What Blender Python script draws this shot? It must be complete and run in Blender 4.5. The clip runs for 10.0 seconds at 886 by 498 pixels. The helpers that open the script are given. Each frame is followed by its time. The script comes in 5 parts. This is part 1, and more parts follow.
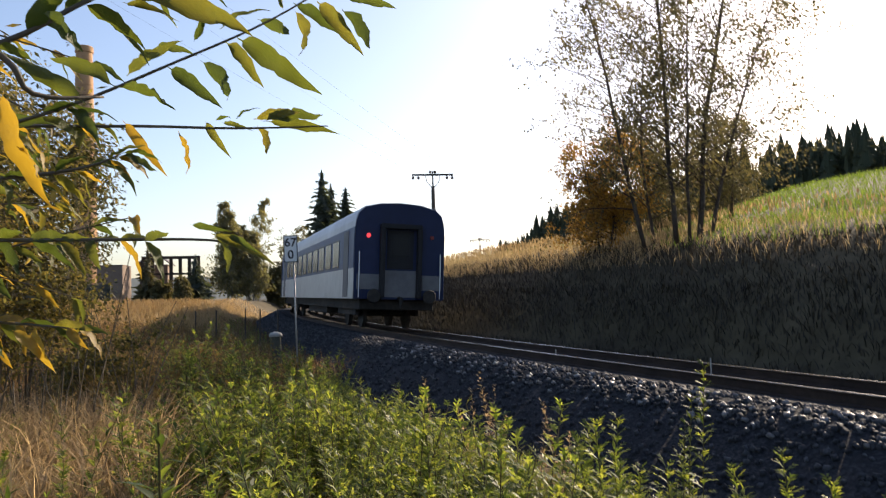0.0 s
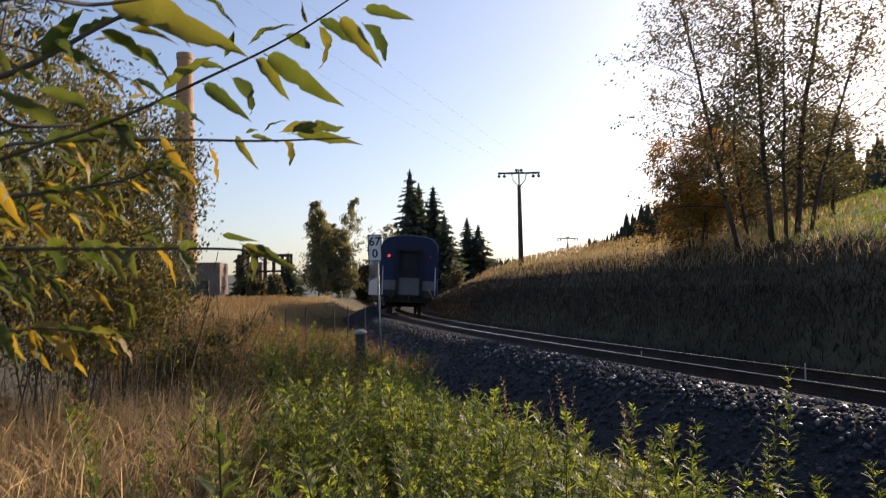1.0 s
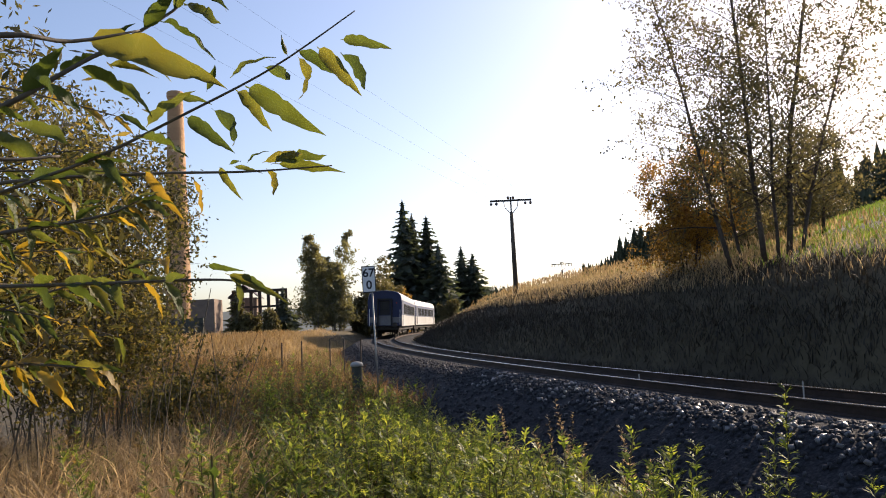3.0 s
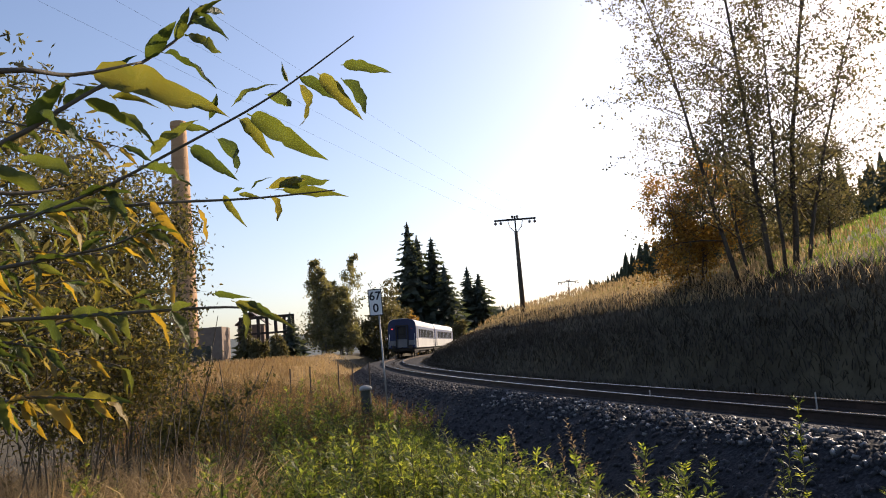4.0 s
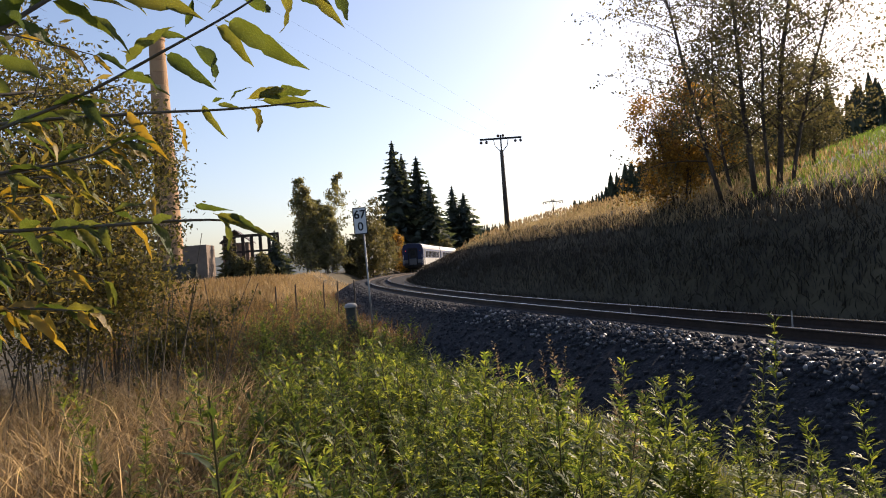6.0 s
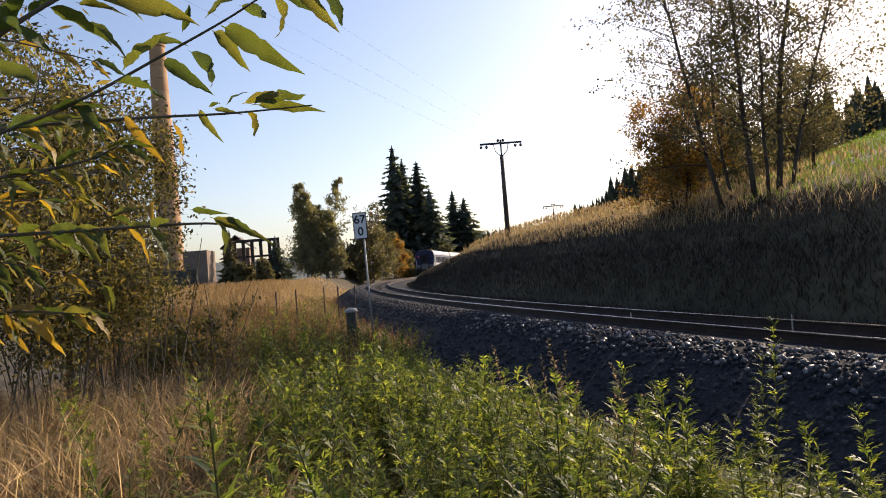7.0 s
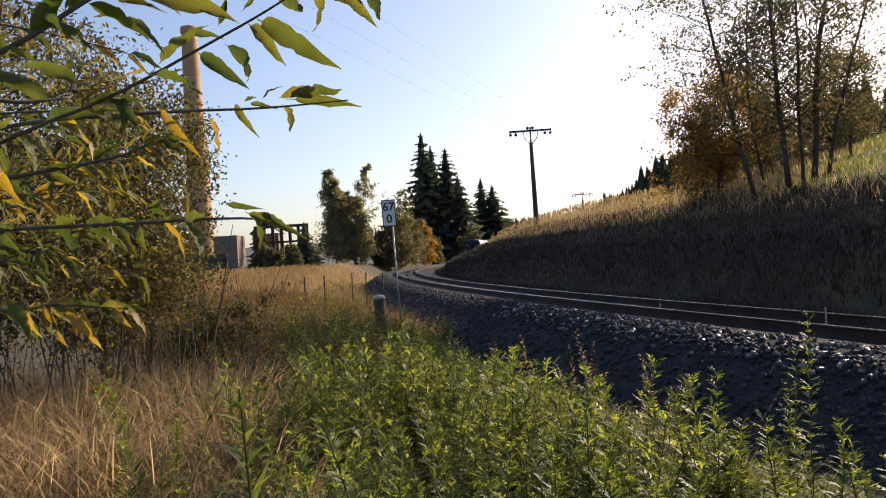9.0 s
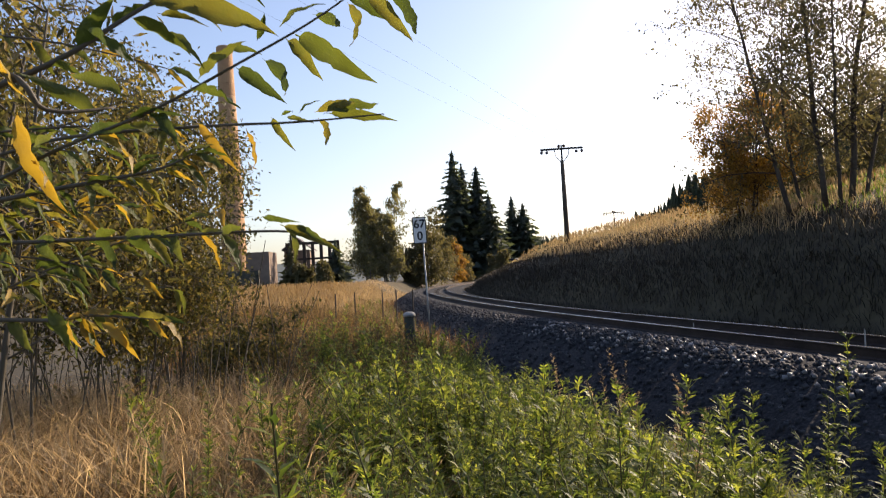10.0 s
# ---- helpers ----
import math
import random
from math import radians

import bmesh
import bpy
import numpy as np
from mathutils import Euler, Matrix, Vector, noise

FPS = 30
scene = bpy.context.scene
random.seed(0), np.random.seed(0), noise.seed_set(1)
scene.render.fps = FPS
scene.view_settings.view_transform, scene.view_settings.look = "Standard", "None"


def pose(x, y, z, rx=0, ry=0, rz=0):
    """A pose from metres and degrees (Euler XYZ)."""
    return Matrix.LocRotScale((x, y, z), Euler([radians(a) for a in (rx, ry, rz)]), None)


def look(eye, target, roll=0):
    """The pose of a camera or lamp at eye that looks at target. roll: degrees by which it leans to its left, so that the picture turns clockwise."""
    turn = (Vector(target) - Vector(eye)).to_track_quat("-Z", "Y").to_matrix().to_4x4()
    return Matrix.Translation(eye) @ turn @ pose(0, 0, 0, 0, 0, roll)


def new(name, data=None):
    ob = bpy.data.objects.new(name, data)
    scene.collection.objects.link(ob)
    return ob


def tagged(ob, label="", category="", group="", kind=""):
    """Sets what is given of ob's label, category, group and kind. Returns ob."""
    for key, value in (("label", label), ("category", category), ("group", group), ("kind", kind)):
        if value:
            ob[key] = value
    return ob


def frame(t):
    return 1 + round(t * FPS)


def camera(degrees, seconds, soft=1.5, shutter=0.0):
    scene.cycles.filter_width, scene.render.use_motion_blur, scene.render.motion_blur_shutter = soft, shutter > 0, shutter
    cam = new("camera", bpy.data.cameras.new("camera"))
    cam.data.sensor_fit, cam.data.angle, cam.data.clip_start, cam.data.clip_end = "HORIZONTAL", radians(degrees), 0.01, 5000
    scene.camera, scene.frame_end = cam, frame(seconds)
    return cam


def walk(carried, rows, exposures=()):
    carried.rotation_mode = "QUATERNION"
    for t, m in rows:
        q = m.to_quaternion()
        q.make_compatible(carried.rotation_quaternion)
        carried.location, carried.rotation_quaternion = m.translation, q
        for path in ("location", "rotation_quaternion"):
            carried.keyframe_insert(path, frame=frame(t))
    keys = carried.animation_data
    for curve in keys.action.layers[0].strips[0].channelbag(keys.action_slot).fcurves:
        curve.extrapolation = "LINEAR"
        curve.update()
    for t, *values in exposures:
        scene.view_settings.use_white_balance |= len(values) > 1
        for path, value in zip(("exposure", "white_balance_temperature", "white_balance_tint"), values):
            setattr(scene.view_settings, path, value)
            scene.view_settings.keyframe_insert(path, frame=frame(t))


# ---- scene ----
cam = camera(59.0, 10.0, soft=1.0, shutter=0.25)
PATH = [
    (0, pose(-0.115, -0.002, 1.600, 93.49, 1.59, 1.22)),
    (0.3, pose(-0.094, -0.0015, 1.598, 95.38, 0.96, 4.16)),
    (0.5, pose(-0.060, 0.000, 1.598, 94.35, 1.47, 7.04)),
    (0.8, pose(-0.033, 0.001, 1.609, 91.85, -1.27, 8.46)),
    (1, pose(-0.019, 0.003, 1.614, 93.52, 1.12, 7.61)),
    (1.5, pose(-0.020, -0.003, 1.614, 96.01, 2.88, 6.78)),
    (2, pose(-0.013, -0.005, 1.606, 95.77, 4.05, 6.68)),
    (2.5, pose(-0.007, -0.003, 1.603, 95.50, 2.66, 7.05)),
    (3, pose(-0.003, -0.005, 1.604, 95.67, 2.94, 7.34)),
    (3.2, pose(-0.005, -0.005, 1.604, 96.69, 2.95, 7.57)),
    (4.3, pose(0.002, -0.004, 1.604, 97.28, 4.86, 7.94)),
    (4.5, pose(0.005, -0.005, 1.600, 96.12, 3.97, 7.63)),
    (5, pose(-0.001, 0.001, 1.599, 93.75, 3.89, 7.45)),
    (5.5, pose(-0.003, 0.008, 1.597, 92.51, 4.29, 7.62)),
    (5.7, pose(-0.002, 0.002, 1.596, 91.26, 4.34, 6.78)),
    (6.8, pose(-0.002, 0.002, 1.596, 91.34, 4.40, 6.91)),
    (7, pose(0.007, -0.006, 1.592, 91.62, 4.50, 6.84)),
    (7.5, pose(0.000, 0.000, 1.600, 91.20, 4.86, 7.10)),
    (8, pose(0.005, -0.002, 1.597, 91.39, 4.54, 7.16)),
    (8.5, pose(0.002, 0.000, 1.604, 92.06, 4.03, 7.39)),
    (9, pose(-0.005, 0.006, 1.608, 90.83, 3.86, 8.86)),
    (9.5, pose(-0.015, 0.015, 1.601, 89.51, 3.45, 9.71)),
    (10, pose(-0.012, 0.009, 1.603, 92.26, 3.41, 11.06)),
]
EXPOSURES = [(0, 0.82, 6500, 17), (0.5, 0.58, 6500, 18), (1.0, 0.48, 6500, 20), (1.5, 0.78, 6500, 20), (3.2, 0.76, 6500, 20), (5.0, 0.61, 6500, 20), (9.5, 0.62, 6500, 20), (10, 0.8, 6500, 20)]
walk(cam, PATH, EXPOSURES)

# ---- world, sun ----
SUN_AZ, SUN_EL = 39.0, 25.0          # degrees right of straight ahead, degrees up
world = bpy.data.worlds.new("sky")
scene.world = world
world.use_nodes = True
wn = world.node_tree
sky = wn.nodes.new("ShaderNodeTexSky")
sky.sky_type = "NISHITA"
sky.sun_disc = False
sky.sun_elevation, sky.sun_rotation = radians(SUN_EL), radians(SUN_AZ)
sky.air_density, sky.dust_density, sky.ozone_density = 1.0, 1.7, 1.6
wn.nodes["Background"].inputs["Strength"].default_value = 0.12
wn.links.new(sky.outputs[0], wn.nodes["Background"].inputs["Color"])
sun = new("sun", bpy.data.lights.new("sun", "SUN"))
sun.data.energy, sun.data.angle, sun.data.color = 5.0, radians(0.6), (1.0, 0.85, 0.62)
sd = Vector((math.sin(radians(SUN_AZ)) * math.cos(radians(SUN_EL)), math.cos(radians(SUN_AZ)) * math.cos(radians(SUN_EL)), math.sin(radians(SUN_EL))))
sun.matrix_world = look(sd * 200, (0, 0, 0))


# ---- materials ----
def material(name, stops, scale=8.0, rough=0.7, metal=0.0, bump=0.3, bump_scale=40.0, island=0.0, obj=0.0, big=0.6, translucent=0.0, spec=0.3, coat=0.0, glow=(2.2, 2.05, 0.85)):
    """Noise at two scales through a colour ramp; island and obj mix in a random tone a piece; translucent lets light through thin leaves."""
    m = bpy.data.materials.new(name)
    m.use_nodes = True
    nt = m.node_tree
    n, l = nt.nodes, nt.links
    bsdf = n["Principled BSDF"]
    co = n.new("ShaderNodeTexCoord")
    a = n.new("ShaderNodeTexNoise")
    a.inputs["Scale"].default_value, a.inputs["Detail"].default_value = scale, 6
    b = n.new("ShaderNodeTexNoise")
    b.inputs["Scale"].default_value, b.inputs["Detail"].default_value = scale * 0.13, 3
    for t in (a, b):
        l.new(co.outputs["Object"], t.inputs["Vector"])
    mix = n.new("ShaderNodeMix")
    mix.inputs[0].default_value = big
    l.new(a.outputs["Fac"], mix.inputs[2])
    l.new(b.outputs["Fac"], mix.inputs[3])
    fac = mix.outputs[0]
    for amount, kind in ((island, "g"), (obj, "o")):
        if amount:
            src = n.new("ShaderNodeNewGeometry").outputs["Random Per Island"] if kind == "g" else n.new("ShaderNodeObjectInfo").outputs["Random"]
            mx = n.new("ShaderNodeMix")
            mx.inputs[0].default_value = amount
            l.new(fac, mx.inputs[2])
            l.new(src, mx.inputs[3])
            fac = mx.outputs[0]
    ramp = n.new("ShaderNodeValToRGB")
    e = ramp.color_ramp.elements
    spread = 0.0 if (island or obj) else 0.28
    for i, c in enumerate(stops):
        p = spread + (1 - 2 * spread) * i / max(1, len(stops) - 1)
        el = e[i] if i < 2 else e.new(p)
        el.position, el.color = p, (*c, 1)
    l.new(fac, ramp.inputs[0])
    l.new(ramp.outputs[0], bsdf.inputs["Base Color"])
    bsdf.inputs["Roughness"].default_value, bsdf.inputs["Metallic"].default_value = rough, metal
    bsdf.inputs["Specular IOR Level"].default_value = spec
    bsdf.inputs["Coat Weight"].default_value = coat
    if bump:
        c = n.new("ShaderNodeTexNoise")
        c.inputs["Scale"].default_value, c.inputs["Detail"].default_value = bump_scale, 4
        l.new(co.outputs["Object"], c.inputs["Vector"])
        bm = n.new("ShaderNodeBump")
        bm.inputs["Strength"].default_value, bm.inputs["Distance"].default_value = bump, 0.02
        l.new(c.outputs["Fac"], bm.inputs["Height"])
        l.new(bm.outputs[0], bsdf.inputs["Normal"])
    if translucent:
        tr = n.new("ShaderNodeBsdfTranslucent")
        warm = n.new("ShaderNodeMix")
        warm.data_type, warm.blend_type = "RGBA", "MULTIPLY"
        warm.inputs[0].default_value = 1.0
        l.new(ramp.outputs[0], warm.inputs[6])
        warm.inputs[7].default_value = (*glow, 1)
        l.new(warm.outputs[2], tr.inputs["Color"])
        ms = n.new("ShaderNodeMixShader")
        ms.inputs[0].default_value = translucent
        l.new(bsdf.outputs[0], ms.inputs[1])
        l.new(tr.outputs[0], ms.inputs[2])
        l.new(ms.outputs[0], n["Material Output"].inputs["Surface"])
    return m


def glass_material(name, tint=(0.02, 0.025, 0.03), rough=0.08):
    m = bpy.data.materials.new(name)
    m.use_nodes = True
    b = m.node_tree.nodes["Principled BSDF"]
    b.inputs["Base Color"].default_value, b.inputs["Roughness"].default_value = (*tint, 1), rough
    b.inputs["Specular IOR Level"].default_value = 0.18
    return m


def glow_material(name, colour, strength):
    m = bpy.data.materials.new(name)
    m.use_nodes = True
    b = m.node_tree.nodes["Principled BSDF"]
    b.inputs["Base Color"].default_value = (*colour, 1)
    b.inputs["Emission Color"].default_value, b.inputs["Emission Strength"].default_value = (*colour, 1), strength
    return m


SOIL = material("soil", [(0.03, 0.023, 0.014), (0.06, 0.048, 0.026), (0.11, 0.088, 0.05)], scale=1.6, rough=0.95, bump=0.8, bump_scale=9)
# Bed and loose stones carry the shoulder's bluish shade in their dark colours.
BALLAST_SHADED = material("ballast_bed", [(0.011, 0.0112, 0.0125), (0.026, 0.027, 0.03), (0.058, 0.058, 0.062)], scale=26, rough=0.95, bump=1.0, bump_scale=22, big=0.2, spec=0.1)
STONE_SHADED = material("shaded_crushed_stone", [(0.012, 0.0125, 0.0145), (0.032, 0.033, 0.037), (0.1, 0.1, 0.105)], scale=14, rough=0.8, island=0.6, bump=0.4, spec=0.25)
# Paler copy of the stone for the shoulder edge that catches the sun.
STONE_LIT = material("lit_single_stone", [(0.05, 0.048, 0.05), (0.12, 0.115, 0.115), (0.26, 0.25, 0.24)], scale=14, rough=0.42, obj=0.6, bump=0.4, spec=0.7)
RAIL_STEEL = material("rail_steel", [(0.28, 0.26, 0.25), (0.5, 0.48, 0.46)], scale=20, rough=0.22, metal=1.0, bump=0.05)
RUST = material("rail_rust", [(0.02, 0.013, 0.01), (0.04, 0.025, 0.018), (0.07, 0.042, 0.03)], scale=14, rough=0.85, bump=0.3)
SLEEPER = material("sleeper_wood", [(0.015, 0.013, 0.011), (0.035, 0.03, 0.025), (0.06, 0.05, 0.042)], scale=9, rough=0.9, obj=0.3, bump=0.6)
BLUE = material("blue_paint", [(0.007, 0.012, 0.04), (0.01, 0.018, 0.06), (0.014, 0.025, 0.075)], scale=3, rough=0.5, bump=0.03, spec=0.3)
# Blue of the window band, lightened to hold some of the side's sheen.
SIDEBLUE_SHEEN = material("side_blue_with_sheen", [(0.05, 0.07, 0.13), (0.07, 0.095, 0.165), (0.085, 0.11, 0.19)], scale=3, rough=0.5, bump=0.03, spec=0.25)
# Darker concrete for the marker's shaft and the yard wall.
DARKSTONE = material("dark_concrete", [(0.03, 0.03, 0.022), (0.07, 0.07, 0.055), (0.12, 0.115, 0.1)], scale=6, rough=0.95, bump=0.5)
WHITE = material("pale_paint", [(0.36, 0.36, 0.34), (0.48, 0.48, 0.46), (0.56, 0.56, 0.54)], scale=3, rough=0.4, bump=0.03, spec=0.5)
GREYROOF = material("roof_paint", [(0.3, 0.31, 0.33), (0.42, 0.43, 0.45), (0.52, 0.53, 0.55)], scale=2.5, rough=0.42, bump=0.05, spec=0.5)
PALEROOF = material("pale_roof_paint", [(0.55, 0.56, 0.56), (0.68, 0.69, 0.68), (0.76, 0.76, 0.75)], scale=2.5, rough=0.4, bump=0.05, spec=0.5)
UNDER = material("underframe_grime", [(0.012, 0.011, 0.01), (0.03, 0.027, 0.024), (0.06, 0.05, 0.042)], scale=7, rough=0.85, bump=0.3)
RUBBER = material("black_rubber", [(0.01, 0.01, 0.011), (0.022, 0.022, 0.024)], scale=9, rough=0.7, bump=0.2)
DULLGREY = material("dull_grey_paint", [(0.09, 0.09, 0.095), (0.14, 0.14, 0.145), (0.18, 0.18, 0.18)], scale=6, rough=0.6, bump=0.1)
WINDOW = glass_material("window_glass", (0.012, 0.014, 0.017), 0.25)
REDLAMP = glow_material("red_tail_lamp", (1.0, 0.06, 0.07), 0.8)
DEADLAMP = glass_material("unlit_lamp_glass", (0.25, 0.05, 0.05), 0.15)
POLEWOOD = material("weathered_pole_wood", [(0.03, 0.025, 0.02), (0.08, 0.065, 0.05), (0.14, 0.115, 0.09)], scale=5, rough=0.9, bump=0.6)
GALV = material("galvanised_steel", [(0.16, 0.16, 0.155), (0.26, 0.26, 0.25), (0.34, 0.34, 0.33)], scale=16, rough=0.5, metal=0.7, bump=0.1)
DARKSTEEL = material("dark_steel", [(0.03, 0.03, 0.03), (0.07, 0.065, 0.06)], scale=16, rough=0.6, metal=0.5, bump=0.1)
PORCELAIN = material("insulator_porcelain", [(0.05, 0.025, 0.015), (0.1, 0.05, 0.03)], scale=5, rough=0.15, bump=0.0, spec=0.6)
SIGNWHITE = material("sign_enamel", [(0.55, 0.55, 0.55), (0.7, 0.7, 0.69), (0.76, 0.76, 0.75)], scale=9, rough=0.35, bump=0.05, spec=0.5)
SIGNBLACK = material("sign_black", [(0.01, 0.01, 0.012), (0.02, 0.02, 0.024)], scale=9, rough=0.4, bump=0.0)
CONCRETE = material("concrete", [(0.22, 0.21, 0.19), (0.34, 0.33, 0.3), (0.45, 0.44, 0.41)], scale=6, rough=0.9, bump=0.4)
BRICKWORK = material("chimney_brickwork", [(0.3, 0.17, 0.09), (0.42, 0.26, 0.14), (0.5, 0.34, 0.2)], scale=3, rough=0.9, bump=0.4, bump_scale=8, obj=0.35)
SHEDWALL = material("shed_wall", [(0.13, 0.1, 0.08), (0.2, 0.15, 0.115), (0.26, 0.2, 0.15)], scale=2, rough=0.9, bump=0.3)
DARKWOOD = material("dark_timber", [(0.025, 0.02, 0.018), (0.06, 0.05, 0.04)], scale=5, rough=0.9, bump=0.4)
PLASTER = material("pale_plaster", [(0.5, 0.49, 0.46), (0.65, 0.64, 0.6)], scale=2, rough=0.9, bump=0.2)
ROOFTILE = material("roof_sheet", [(0.07, 0.06, 0.06), (0.12, 0.1, 0.09)], scale=4, rough=0.7, bump=0.3)
BARK_DARK = material("dark_bark", [(0.03, 0.022, 0.016), (0.07, 0.055, 0.042), (0.12, 0.1, 0.08)], scale=12, rough=0.95, bump=0.9, bump_scale=24)
BARK_BIRCH = material("birch_bark", [(0.06, 0.05, 0.045), (0.2, 0.18, 0.16), (0.5, 0.48, 0.45)], scale=7, rough=0.85, bump=0.5)
TWIG = material("twig_bark", [(0.05, 0.042, 0.03), (0.12, 0.1, 0.07)], scale=30, rough=0.7, bump=0.2)
# Distance haze is put into this colour: paler and bluer than near needles.
NEEDLE_HAZED = material("hazed_spruce_needles", [(0.036, 0.05, 0.046), (0.066, 0.082, 0.07), (0.1, 0.118, 0.092)], scale=3, rough=0.7, island=0.6, bump=0, translucent=0.3)
FORESTFAR = material("forest_needles", [(0.03, 0.04, 0.024), (0.05, 0.06, 0.034), (0.08, 0.085, 0.045)], scale=0.2, rough=0.9, island=0.5, bump=0, translucent=0.1)
LEAF_BIRCH = material("birch_leaves", [(0.05, 0.05, 0.03), (0.09, 0.083, 0.048), (0.14, 0.12, 0.065)], scale=2, rough=0.5, island=0.7, bump=0, translucent=0.58, glow=(1.8, 1.65, 1.0))
# Leaf tones greyed and lightened to include the haze before the field's end.
LEAF_HAZED = material("hazed_birch_leaves", [(0.1, 0.1, 0.07), (0.15, 0.145, 0.1), (0.2, 0.185, 0.125)], scale=2, rough=0.6, island=0.7, bump=0, translucent=0.5)
LEAF_ORANGE = material("autumn_leaves", [(0.08, 0.05, 0.02), (0.2, 0.115, 0.032), (0.33, 0.2, 0.055)], scale=2, rough=0.55, island=0.7, bump=0, translucent=0.5)
LEAF_YELLOWGREEN = material("yellowing_leaves", [(0.06, 0.06, 0.032), (0.11, 0.1, 0.05), (0.16, 0.13, 0.065)], scale=2, rough=0.55, island=0.7, bump=0, translucent=0.4, glow=(1.7, 1.6, 0.9))
LEAF_SHRUB = material("shrub_leaves", [(0.026, 0.03, 0.018), (0.05, 0.05, 0.028), (0.09, 0.08, 0.042), (0.19, 0.14, 0.055)], scale=2, rough=0.5, island=0.8, bump=0, translucent=0.58)
LEAF_WILLOW = material("willow_leaves_green", [(0.022, 0.035, 0.014), (0.05, 0.07, 0.02), (0.09, 0.1, 0.026), (0.2, 0.15, 0.03)], scale=7, rough=0.45, obj=0.62, bump=0.3, bump_scale=26, translucent=0.42, spec=0.3, big=0.45)
LEAF_YELLOW = material("willow_leaves_yellow", [(0.08, 0.055, 0.018), (0.19, 0.125, 0.02), (0.28, 0.19, 0.03), (0.12, 0.085, 0.022)], scale=7, rough=0.5, obj=0.35, bump=0.2, bump_scale=26, translucent=0.42, spec=0.4)
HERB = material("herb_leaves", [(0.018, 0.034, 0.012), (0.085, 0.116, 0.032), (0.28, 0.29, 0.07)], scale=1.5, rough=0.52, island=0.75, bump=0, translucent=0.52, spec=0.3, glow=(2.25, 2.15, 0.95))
HERBSTEM = material("herb_stems", [(0.05, 0.055, 0.018), (0.11, 0.08, 0.03)], scale=9, rough=0.7, island=0.5, bump=0)
GRASS_GREEN = material("green_grass", [(0.05, 0.07, 0.02), (0.105, 0.13, 0.035), (0.22, 0.2, 0.07)], scale=2, rough=0.65, island=0.7, bump=0, translucent=0.48)
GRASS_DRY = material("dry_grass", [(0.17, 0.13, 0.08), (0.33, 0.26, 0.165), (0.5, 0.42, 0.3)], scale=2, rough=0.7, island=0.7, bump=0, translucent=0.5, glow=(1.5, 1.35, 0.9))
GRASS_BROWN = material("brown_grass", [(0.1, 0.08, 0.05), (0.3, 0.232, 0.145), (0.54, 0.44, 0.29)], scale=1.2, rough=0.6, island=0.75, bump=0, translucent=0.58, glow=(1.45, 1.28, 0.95))


